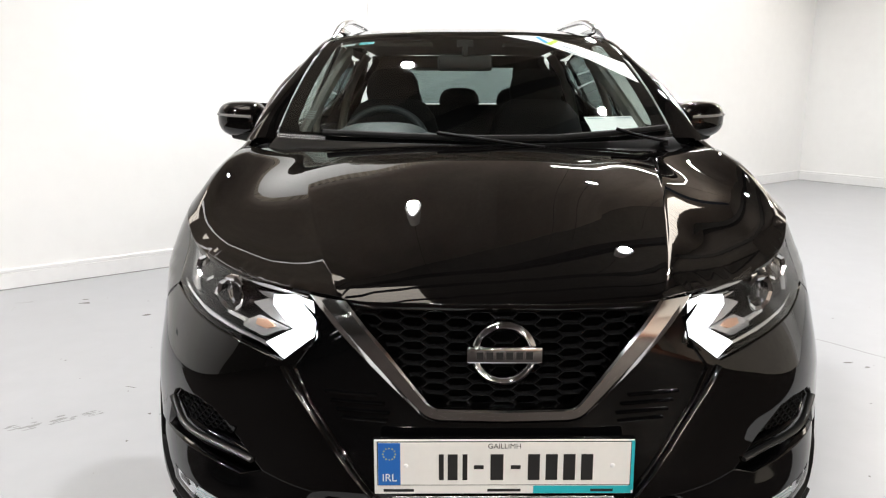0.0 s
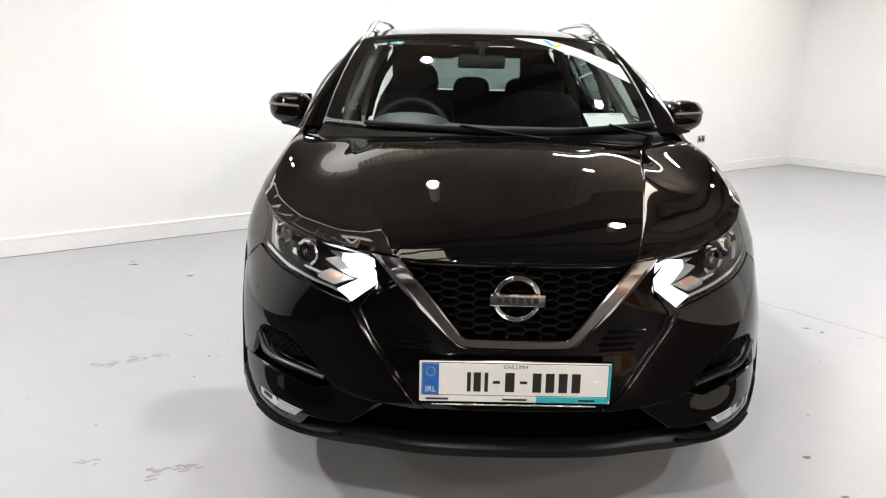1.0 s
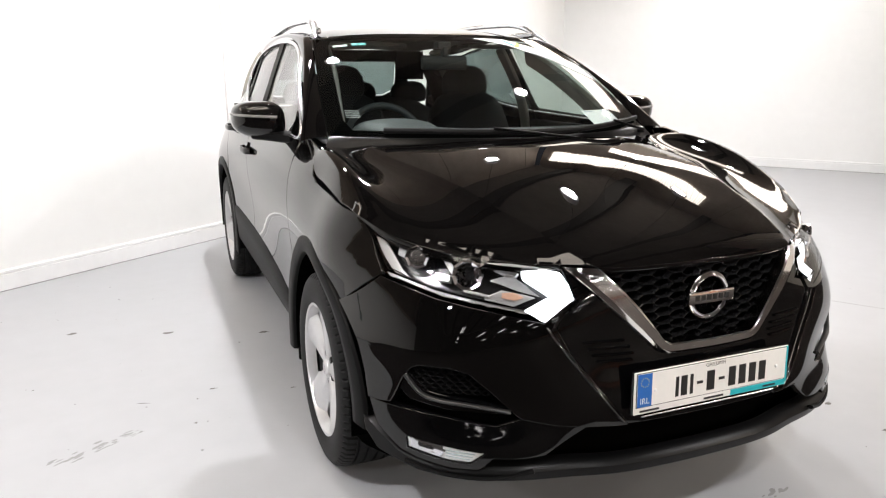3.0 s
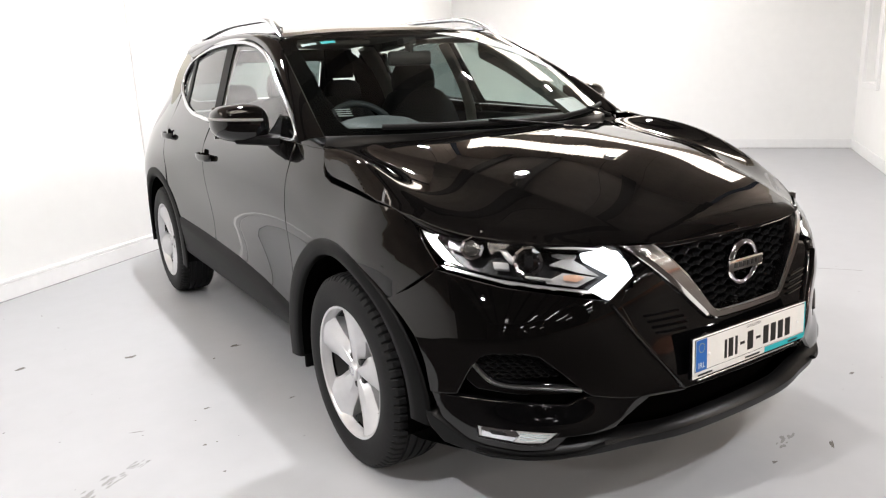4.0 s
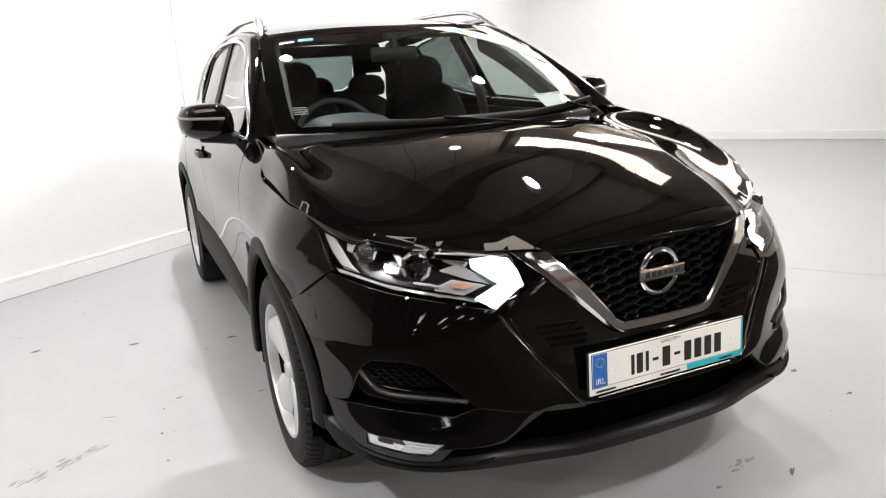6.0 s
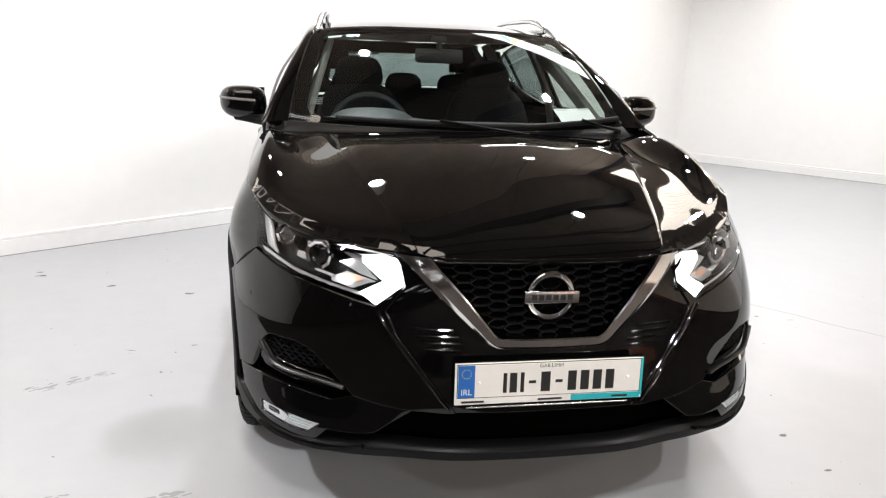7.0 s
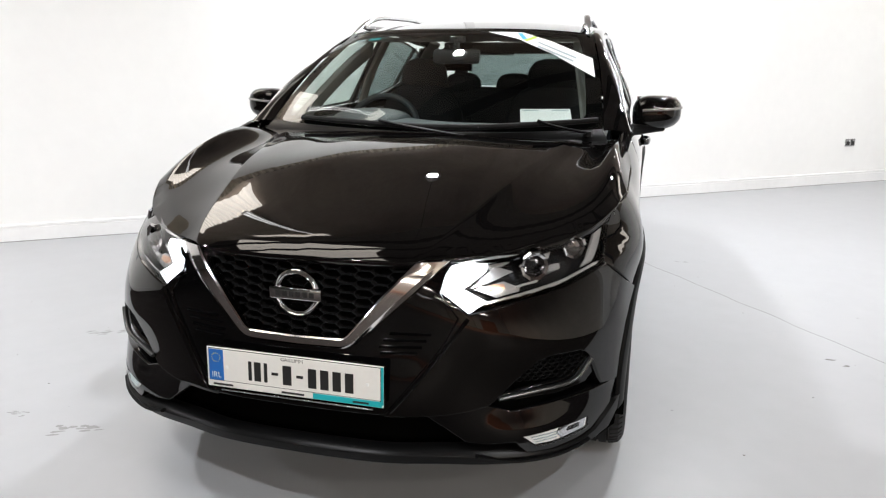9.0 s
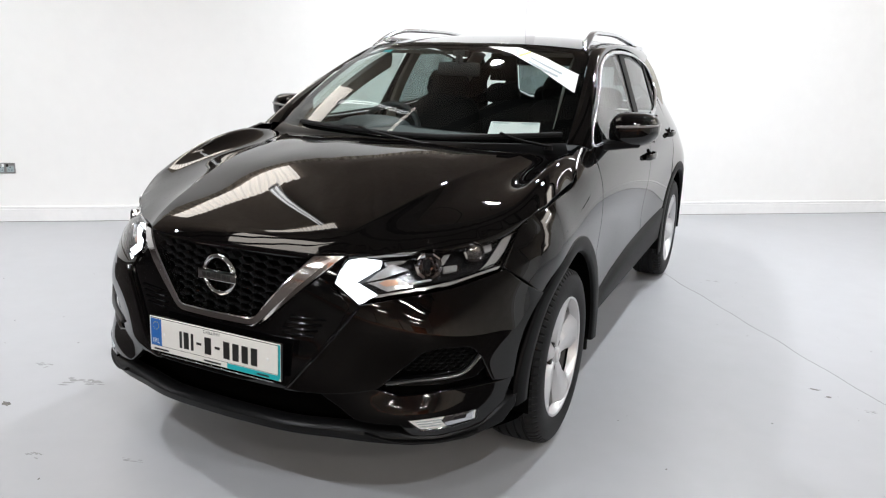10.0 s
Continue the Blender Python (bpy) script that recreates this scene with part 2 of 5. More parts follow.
def table(us, vs, rows):
    """A smooth function of two numbers from rows of values (a row for each v)."""
    z, wu, wv = np.array(rows, float), spline_weights(us), spline_weights(vs)
    return lambda u, v: float(wv(v) @ z @ wu(u))


def inside(p, poly):
    x, y, hit = p[0], p[1], False
    for i in range(len(poly)):
        (x1, y1), (x2, y2) = poly[i - 1], poly[i]
        if (y1 > y) != (y2 > y) and x < (x2 - x1) * (y - y1) / (y2 - y1) + x1:
            hit = not hit
    return hit


def resample(poly, step):
    out = []
    for i in range(len(poly)):
        a, b = np.array(poly[i - 1], float), np.array(poly[i], float)
        k = max(1, int(math.ceil(np.linalg.norm(b - a) / step)))
        out += [tuple(a + (b - a) * j / k) for j in range(k)]
    return out


CORE = Vector((0, 2.1, 0.75))


def skin(name, surface, outline, mat, parent, label="", step=0.03, holes=(), depth=0.014, side=1, core=CORE, lift=0.0, lines=()):
    """A trimmed piece of a surface (two numbers to a place), with its edge folded in by depth. side -1 mirrors it across the car."""
    loops = [resample(p, step) for p in (outline, *holes)]
    pts, edges = [], []
    for lp in loops:
        k = len(pts)
        pts += lp
        edges += [(k + i, k + (i + 1) % len(lp)) for i in range(len(lp))]
    for ln in lines:
        k = len(pts)
        ln = list(ln)
        pts += ln
        edges += [(k + i, k + i + 1) for i in range(len(ln) - 1)]
    arr = np.array(pts)
    lo, hi = arr.min(0), arr.max(0)
    grid = []
    for i in range(int((hi[0] - lo[0]) / step) + 2):
        for j in range(int((hi[1] - lo[1]) / step) + 2):
            p = (lo[0] + (i + 0.37) * step, lo[1] + (j + 0.41) * step)
            if inside(p, loops[0]) and not any(inside(p, h) for h in loops[1:]) and np.min(np.hypot(*(arr - p).T)) > step * 0.45:
                grid.append(p)
    from mathutils.geometry import delaunay_2d_cdt
    vs, _, tris, *_ = delaunay_2d_cdt([Vector(p) for p in pts + grid], edges, [], 0, 1e-7)
    tris = [t for t in tris if inside(sum((vs[i] for i in t), Vector((0, 0))) / 3, loops[0]) and not any(inside(sum((vs[i] for i in t), Vector((0, 0))) / 3, h) for h in loops[1:])]
    e = 1e-4
    place, normal = [], []
    for v in vs:
        p = Vector(surface(v[0], v[1]))
        n = (Vector(surface(v[0] + e, v[1])) - p).cross(Vector(surface(v[0], v[1] + e)) - p)
        place.append(p)
        normal.append(n.normalized() if n.length > 1e-14 else Vector((0, 0, 1)))
    use = {i for t in tris for i in t}
    if sum(normal[i].dot(place[i] - Vector(core)) for i in use) < 0:
        normal = [-n for n in normal]
    place = [p + n * lift for p, n in zip(place, normal)]
    faces, count = [], {}
    for t in tris:
        a, b, c = (place[i] for i in t)
        t = tuple(t) if (b - a).cross(c - a).dot(normal[t[0]]) > 0 else tuple(reversed(t))
        faces.append(t)
        for i in range(3):
            k = (t[i], t[(i + 1) % 3])
            count[frozenset(k)] = count.get(frozenset(k), []) + [k]
    if depth:
        # folded rim: two short steps round every open edge
        rims = [k[0] for k in count.values() if len(k) == 1]
        ring = {}
        for i, j in rims:
            out = (place[j] - place[i]).cross(normal[i]).normalized()
            for v in (i, j):
                ring.setdefault(v, Vector())
                ring[v] += out
        first = {}
        for v, out in ring.items():
            out = out.normalized() if out.length > 1e-9 else normal[v]
            first[v] = len(place)
            r = min(0.003, depth * 0.4)
            for d, o, nn in ((r * 0.3, r * 0.7, (normal[v] + out)), (depth, r, out)):
                place.append(place[v] - normal[v] * d + out * o)
                normal.append(nn.normalized())
        for i, j in rims:
            a, b = first[i], first[j]
            faces += [(j, i, a, b), (b, a, a + 1, b + 1)]
    keep = sorted({i for f in faces for i in f})
    index = {k: n for n, k in enumerate(keep)}
    verts = [Vector((place[k].x * side, place[k].y, place[k].z)) for k in keep]
    norms = [Vector((normal[k].x * side, normal[k].y, normal[k].z)) for k in keep]
    faces = [tuple(index[i] for i in (f if side > 0 else reversed(f))) for f in faces]
    return link_mesh(name, verts, faces, mat, parent, label, True, norms)


def sweep(bm, path, section, up=(0, 0, 1), closed=False, caps=True):
    """Carry a closed section of (across, up) pairs along a path; the section may be a function of the share of the way."""
    pts = [Vector(p) for p in path]
    rings = []
    for i, p in enumerate(pts):
        a = pts[i - 1] if (i or closed) else p
        b = pts[(i + 1) % len(pts)] if (i < len(pts) - 1 or closed) else p
        t = (b - a).normalized()
        side = t.cross(Vector(up)).normalized()
        top = side.cross(t)
        sec = section(i / max(1, len(pts) - 1)) if callable(section) else section
        rings.append([bm.verts.new(p + side * x + top * y) for x, y in sec])
    m = len(rings[0])
    for i in range(len(rings) if closed else len(rings) - 1):
        p, q = rings[i], rings[(i + 1) % len(rings)]
        for j in range(m):
            bm.faces.new((p[j], p[(j + 1) % m], q[(j + 1) % m], q[j]))
    if caps and not closed:
        bm.faces.new(rings[0])
        bm.faces.new(list(reversed(rings[-1])))
    bmesh.ops.recalc_face_normals(bm, faces=bm.faces)
    return bm


def oval(a, b, n=12, power=2.0):
    out = []
    for i in range(n):
        c, s = math.cos(2 * math.pi * i / n), math.sin(2 * math.pi * i / n)
        out.append((a * math.copysign(abs(c) ** (2 / power), c), b * math.copysign(abs(s) ** (2 / power), s)))
    return out


def loft(name, rings, mat, parent, label="", closed=False, smooth=True):
    """A sheet through rows of points of equal number."""
    n = len(rings[0])
    verts = [p for r in rings for p in r]
    faces = []
    for i in range(len(rings) - 1):
        for j in range(n if closed else n - 1):
            k = (j + 1) % n
            faces.append((i * n + j, i * n + k, (i + 1) * n + k, (i + 1) * n + j))
    return link_mesh(name, verts, faces, mat, parent, label, smooth)


def mirrored(poly):
    """The outline of half a symmetric piece, from the middle and back to it, made whole."""
    return list(poly) + [(-x, z) for x, z in reversed(poly) if abs(x) > 1e-6]


# ---- the room ----
def room_box(name, u0, u1, n0, n1, z0, z1, mat, bevel=0.0, parent=None):
    bm = boxes(((u1 - u0, n1 - n0, z1 - z0), (0, 0, 0)), bevel=bevel)
    ob = part(name, bm, mat, parent)
    ob.matrix_world = Matrix.Translation(rm((u0 + u1) / 2, (n0 + n1) / 2, (z0 + z1) / 2)) @ pose(0, 0, 0, 0, 0, ROOM_TURN)
    return ob


U0, N0, JOG, HALL_U, HALL_SIDE = -8.0, -22.0, 5.2, -24.0, -2.7
tagged(room_box("floor", HALL_SIDE, WALL_B + 0.2, -3.4, WALL_A + 0.2, -0.12, 0.0, FLOOR), "light grey painted concrete floor, glossy, scuffed", "floor", kind="structure")
tagged(room_box("floor_hall", HALL_U - 0.2, JOG + 0.2, N0 - 0.2, -11.0, -0.12, 0.0, TERRACOTTA), "terracotta orange hall floor", "floor", kind="structure")
tagged(room_box("floor_aisle", HALL_U - 0.2, JOG + 0.2, -11.0, -3.4, -0.12, 0.0, APRON), "dark brown floor of the aisle before the bay", "floor", kind="structure")
# Unseen dark sheet hugging the grey floor, added so the bumper mirrors dark.
bm = bmesh.new()
edge = [(-2.44, 3.77), (-0.632, -0.355), (4.04, -1.60), (5.19, -1.90), (5.19, -3.39), (-2.69, -3.39), (-2.69, 3.77)]
low, top = ([bm.verts.new((u, n, z)) for u, n in edge] for z in (0.0, 0.005))
bm.faces.new(top)
for i in range(len(edge)):
    bm.faces.new((low[i - 1], low[i], top[i], top[i - 1]))
bmesh.ops.recalc_face_normals(bm, faces=bm.faces)
ob = part("floor_apron", bm, APRON)
ob.matrix_world = pose(0, 0, 0, 0, 0, ROOM_TURN)
tagged(ob, "dark brown floor covering round the grey bay", "floor", kind="structure")
tagged(room_box("floor_side", HALL_U - 0.2, HALL_SIDE, -3.4, WALL_A + 0.2, -0.12, 0.0, APRON), "dark brown floor beside the bay", "floor", kind="structure")
tagged(room_box("wall_north", U0 - 0.2, WALL_B + 0.2, WALL_A, WALL_A + 0.2, 0, WALL_TOP, WALLPAINT), "plain white painted showroom wall behind the car", "wall", kind="structure")
tagged(room_box("wall_east", WALL_B, WALL_B + 0.2, WALL_C, WALL_A, 0, WALL_TOP, WALLPAINT), "plain white painted end wall", "wall", kind="structure")
tagged(room_box("wall_jog", JOG, JOG + 0.2, N0, WALL_C - 0.2, 0, CEILING, HALLWALL), "pale cream workshop wall", "wall", kind="structure")
tagged(room_box("wall_west", HALL_U - 0.2, HALL_U, N0, WALL_A + 0.2, 0, CEILING, DIM), "dark grey workshop wall", "wall", kind="structure")
tagged(room_box("wall_north_west", HALL_U, U0 - 0.2, WALL_A, WALL_A + 0.2, 0, CEILING, DIM), "dark grey workshop wall", "wall", kind="structure")
tagged(room_box("wall_south", HALL_U, JOG, N0 - 0.2, N0, 0, CEILING, HALLWALL), "pale cream workshop wall", "wall", kind="structure")
tagged(room_box("ceiling", HALL_U - 0.2, WALL_B + 0.2, N0 - 0.2, WALL_A + 0.2, CEILING, CEILING + 0.15, CEIL), "dark brown-grey ceiling", "ceiling", kind="structure")


def wall_c():
    """The short side wall with its window opening: four pieces round the hole, in one mesh."""
    w0, w1, s0, s1 = 7.9, 8.85, 0.93, 2.1
    u0, u1, n0, n1 = JOG, WALL_B, WALL_C - 0.2, WALL_C
    bm = bmesh.new()
    for a, b, c, d in ((u0, w0, 0, WALL_TOP), (w1, u1 + 0.2, 0, WALL_TOP), (w0, w1, 0, s0), (w0, w1, s1, WALL_TOP)):
        box(bm, (b - a, n1 - n0, d - c), ((a + b) / 2, (n0 + n1) / 2, (c + d) / 2))
    ob = tagged(part("wall_south_east", bm, WALLPAINT), "white painted side wall with a small window", "wall", kind="structure")
    ob.matrix_world = pose(0, 0, 0, 0, 0, ROOM_TURN)
    win = new("window_1")
    win.matrix_world = pose(0, 0, 0, 0, 0, ROOM_TURN)
    tagged(win, "small white-framed window with a pale blind", "window", kind="structure")
    f = 0.07
    fr = bmesh.new()
    for a, b, c, d in ((w0 - f, w0, s0 - f, s1 + f), (w1, w1 + f, s0 - f, s1 + f), (w0, w1, s0 - f, s0), (w0, w1, s1, s1 + f)):
        box(fr, (b - a, 0.035, d - c), ((a + b) / 2, n1 + 0.0175, (c + d) / 2), bevel=0.004)
    part("window_frame", fr, SKIRT, win)
    part("pane", boxes(((w1 - w0, 0.012, s1 - s0), ((w0 + w1) / 2, n1 - 0.1, (s0 + s1) / 2))), WALLPAINT, win, "pale grey-white blind behind the pane")


wall_c()


def skirting(name, u0, u1, n0, n1, along):
    """A board with a thin groove and a rounded top; along 'u' or 'n'."""
    prof = [(0, 0.004), (0.016, 0.004), (0.016, 0.104), (0.012, 0.107), (0.016, 0.110), (0.016, 0.128), (0.010, 0.134), (0, 0.134)]
    length = (u1 - u0) if along == "u" else (n1 - n0)
    bm = bmesh.new()
    ends = [[bm.verts.new((s * length / 2, -x, z)) for x, z in prof] for s in (-1, 1)]
    m = len(prof)
    for j in range(m):
        bm.faces.new((ends[0][j], ends[0][(j + 1) % m], ends[1][(j + 1) % m], ends[1][j]))
    bm.faces.new(ends[0])
    bm.faces.new(list(reversed(ends[1])))
    bmesh.ops.recalc_face_normals(bm, faces=bm.faces)
    ob = part(name, bm, SKIRT)
    turn = {"u": 0, "n": -90, "back": 180}["u" if along == "u" and n0 == WALL_A else ("n" if along == "n" else "back")]
    ob.matrix_world = Matrix.Translation(rm((u0 + u1) / 2, (n0 + n1) / 2, 0)) @ pose(0, 0, 0, 0, 0, ROOM_TURN + turn)
    return tagged(ob, "white painted skirting board along the wall", "skirting", kind="structure")


# thin dark strips where the skirting meets the floor
tagged(room_box("baseboard_gap", U0, WALL_B - 0.02, WALL_A - 0.012, WALL_A, 0.0, 0.0045, GRIT), "thin dark dirt line under the skirting", "dirt line", kind="structure")
tagged(room_box("baseboard_gap_east", WALL_B - 0.012, WALL_B, WALL_C + 0.02, WALL_A - 0.02, 0.0, 0.0045, GRIT), "thin dark dirt line under the skirting", "dirt line", kind="structure")
skirting("baseboard_north", U0, WALL_B - 0.016, WALL_A, WALL_A, "u")
skirting("baseboard_east", WALL_B, WALL_B, WALL_C + 0.016, WALL_A, "n")
skirting("baseboard_south_east", JOG, WALL_B, WALL_C, WALL_C, "u")
# Greyer than the wall: the strip's faint shading is put into its colour.
tagged(room_box("pilaster_trim", 2.29, 2.38, WALL_A - 0.02, WALL_A, 0.14, WALL_TOP, material("greyed_white_paint", (0.70, 0.685, 0.685), 0.5, noise_scale=3, noise_amount=0.05), 0.004), "narrow greyish-white cover strip running up the wall", "trim", kind="structure")


def socket(u, z):
    thing = new("wall_socket")
    thing.matrix_world = Matrix.Translation(rm(u, WALL_A, z)) @ pose(0, 0, 0, 0, 0, ROOM_TURN)
    part("face_plate", boxes(((0.147, 0.009, 0.087), (0, -0.0045, 0)), bevel=0.003), METAL, thing)
    for x in (-0.037, 0.037):
        part("switch", boxes(((0.016, 0.006, 0.024), (x * 0.45, -0.011, 0.022)), bevel=0.002), INK if x > 0 else WHITE, thing)
        for dx, dz, w, h in ((0, 0.006, 0.006, 0.009), (-0.011, -0.016, 0.009, 0.006), (0.011, -0.016, 0.009, 0.006)):
            part("pin_hole", boxes(((w, 0.002, h), (x + dx, -0.0095, dz))), INK, thing)
        part("insert", boxes(((0.05, 0.0015, 0.045), (x, -0.0092, -0.008))), INK if u > 0 else GREYINK, thing)
    return tagged(thing, "brushed metal double power socket on the white wall", "power socket", "wall sockets")


socket(7.16, 0.475)
socket(-2.12, 0.455)

# above the white walls: ribbed cream cladding up to the dark roof
def cladding(name, u0, n0, u1, n1, inward, low, high, mat, label, pitch=0.09):
    length = math.hypot(u1 - u0, n1 - n0)
    k = int(length / pitch)
    bm = bmesh.new()
    rows = []
    for i in range(k * 4 + 1):
        p = i / (k * 4)
        off = (0.0, 0.0, 0.03, 0.03)[i % 4]
        u, n = u0 + (u1 - u0) * p + inward[0] * off, n0 + (n1 - n0) * p + inward[1] * off
        rows.append([bm.verts.new(rm(u, n, z)) for z in (low, high)])
    for p, q in zip(rows, rows[1:]):
        bm.faces.new((p[0], q[0], q[1], p[1]))
    tagged(part(name, bm, mat), label, "cladding", kind="structure")


for label, mat, low, high, pitch in (("ribbed cream metal band above the white wall", CLAD, WALL_TOP, 2.9, 0.09), ("panelled brown-grey metal cladding under the roof", UPPER, 2.9, CEILING, 1.4)):
    cladding("cladding_north", U0, WALL_A + 0.1, WALL_B, WALL_A + 0.1, (0, -1), low, high, mat, label, pitch)
    cladding("cladding_east", WALL_B + 0.1, WALL_A, WALL_B + 0.1, WALL_C, (-1, 0), low, high, mat, label, pitch)
    cladding("cladding_south_east", WALL_B, WALL_C - 0.1, JOG, WALL_C - 0.1, (0, 1), low, high, mat, label, pitch)

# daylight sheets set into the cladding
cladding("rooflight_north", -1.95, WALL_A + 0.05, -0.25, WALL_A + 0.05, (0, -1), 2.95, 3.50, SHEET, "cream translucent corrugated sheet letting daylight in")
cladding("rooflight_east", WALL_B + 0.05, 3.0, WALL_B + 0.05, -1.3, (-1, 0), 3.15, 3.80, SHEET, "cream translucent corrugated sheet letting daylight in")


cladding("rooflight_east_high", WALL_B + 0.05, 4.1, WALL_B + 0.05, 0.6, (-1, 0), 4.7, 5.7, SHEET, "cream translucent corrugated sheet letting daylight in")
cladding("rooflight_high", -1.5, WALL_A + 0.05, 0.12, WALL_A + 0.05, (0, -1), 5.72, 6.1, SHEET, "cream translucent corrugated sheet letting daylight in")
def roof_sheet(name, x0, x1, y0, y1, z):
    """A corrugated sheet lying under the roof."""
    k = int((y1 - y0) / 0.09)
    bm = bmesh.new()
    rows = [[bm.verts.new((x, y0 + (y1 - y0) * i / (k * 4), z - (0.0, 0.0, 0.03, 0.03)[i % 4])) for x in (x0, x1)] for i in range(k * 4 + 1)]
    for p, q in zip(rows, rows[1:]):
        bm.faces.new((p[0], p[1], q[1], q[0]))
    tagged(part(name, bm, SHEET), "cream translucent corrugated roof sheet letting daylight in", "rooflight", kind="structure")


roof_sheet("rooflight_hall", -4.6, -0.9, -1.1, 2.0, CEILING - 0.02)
# a leaning tube lamp fixed to the cladding
strip = new("strip_lamp")
strip.matrix_world = Matrix.Translation(rm(-0.30, WALL_A - 0.02, 4.55)) @ pose(0, 0, 0, 0, 0, ROOM_TURN) @ pose(0, 0, 0, 0, 11.8, 0)
part("body", boxes(((0.10, 0.05, 2.3), (0, 0.03, 0)), bevel=0.005), SKIRT, strip)
for x in (-0.025, 0.025):
    part("tube", boxes(((0.022, 0.02, 2.22), (x, -0.005, 0)), bevel=0.005), TUBE, strip, "lit white tube")
tagged(strip, "long white twin-tube lamp, lit, fixed high on the cladding", "strip lamp")

# ceiling: steel beams, lamps and what the bright bodywork mirrors behind the camera
for n in (3.3, 1.9, 0.2, -1.6, -4.2, -7.5, -12.0, -17.0):
    bm = boxes(((WALL_B - HALL_U, 0.26, 0.02), (0, 0, 0)), ((WALL_B - HALL_U, 0.014, 0.24), (0, 0, 0.13)), ((WALL_B - HALL_U, 0.26, 0.02), (0, 0, 0.26)))
    ob = part("ceiling_beam", bm, STEEL)
    ob.matrix_world = Matrix.Translation(rm((HALL_U + WALL_B) / 2, n, CEILING - 0.30)) @ pose(0, 0, 0, 0, 0, ROOM_TURN)
    tagged(ob, "dark steel beam under the ceiling", "beam", "ceiling beams", "structure")


def ceiling_lamp(u, n):
    thing = new("ceiling_lamp")
    thing.location = rm(u, n, LAMP_Z + 0.118)
    part("stem", boxes(((0.004, 0.004, CEILING - LAMP_Z - 0.12), (0, 0, (CEILING - LAMP_Z - 0.12) / 2))), STEEL, thing)
    part("housing", lathe([(0.0, 0.0), (0.06, 0.0), (0.065, -0.03), (0.085, -0.10), (0.09, -0.12), (0.083, -0.12), (0.078, -0.105), (0, -0.105)], 32, "z"), SKIRT, thing, smooth=True)
    part("diffuser", lathe([(0.0, -0.118), (0.056, -0.118), (0.062, -0.112), (0.063, -0.106), (0, -0.106)], 32, "z"), GLOW, thing, "glowing white diffuser", smooth=True)
    return tagged(thing, "round white high-bay lamp, lit, hung from the ceiling", "ceiling lamp", "ceiling lamps")


for u, n, _ in LAMPS:
    ceiling_lamp(u, n)


def batten(u, n, length, turn):
    thing = new("batten_lamp")
    thing.matrix_world = Matrix.Translation(rm(u, n, LAMP_Z + 0.05)) @ pose(0, 0, 0, 0, 0, ROOM_TURN + turn)
    part("body", boxes(((length, 0.07, 0.05), (0, 0, 0.005)), bevel=0.006), SKIRT, thing)
    part("diffuser", boxes(((length - 0.04, 0.055, 0.012), (0, 0, -0.025)), bevel=0.004), SOFTGLOW, thing, "glowing white diffuser")
    for x in (-0.4, 0.4):
        part("hanger", boxes(((0.004, 0.004, CEILING - LAMP_Z - 0.08), (x * length, 0, (CEILING - LAMP_Z - 0.08) / 2 + 0.03))), STEEL, thing)
    return tagged(thing, "long white batten lamp, lit, hung from the roof", "batten lamp", "batten lamps")


for b in BATTENS:
    batten(*b)


def twin_batten(u, n):
    thing = new("twin_batten_lamp")
    thing.matrix_world = Matrix.Translation(rm(u, n, LAMP_Z + 0.05)) @ pose(0, 0, 0, 0, 0, ROOM_TURN)
    part("body", boxes(((1.5, 0.24, 0.05), (0, 0, 0.02)), bevel=0.006), SKIRT, thing)
    for y in (-0.085, 0.085):
        bm = bmesh.new()
        sweep(bm, [(x, y, -0.016) for x in (-0.72, 0, 0.72)], oval(0.016, 0.016, 10))
        part("tube", bm, GLOW, thing, "lit white tube", smooth=True)
    for x in (-0.5, 0.5):
        part("hanger", boxes(((0.004, 0.004, CEILING - LAMP_Z - 0.09), (x, 0, (CEILING - LAMP_Z - 0.09) / 2 + 0.045))), STEEL, thing)
    return tagged(thing, "white twin-tube batten lamp, lit, hung from the roof", "batten lamp", "hall batten lamps")


for b in HALL_BATTENS:
    twin_batten(*b)


# Unseen shutter, added for the cream stripes the bodywork mirrors.
def shutter_door():
    thing = new("door_1")
    thing.matrix_world = Matrix.Translation(rm(-3.0, N0, 0)) @ pose(0, 0, 0, 0, 0, ROOM_TURN)
    for i in range(27):
        part("slat", boxes(((4.2, 0.03, 0.088), (0, 0.025, 0.05 + i * 0.096)), bevel=0.012), SHUTTER, thing)
    for x in (-2.15, 2.15):
        part("guide_rail", boxes(((0.1, 0.09, 2.7), (x, 0.045, 1.35))), STEEL, thing)
    return tagged(thing, "cream slatted roller shutter, closed", "shutter door", kind="structure")


shutter_door()
# Unseen door, added for the orange mirrored in the grille chrome.
ob = room_box("door_2", 0.6, 3.4, N0, N0 + 0.06, 0.0, 2.4, TIMBER, 0.006)
tagged(ob, "orange-brown timber double door, closed", "door", kind="structure")

# ---- the car: its surfaces ----
FRONT_AXLE, REAR_AXLE, HUB = 0.905, 3.551, 0.338

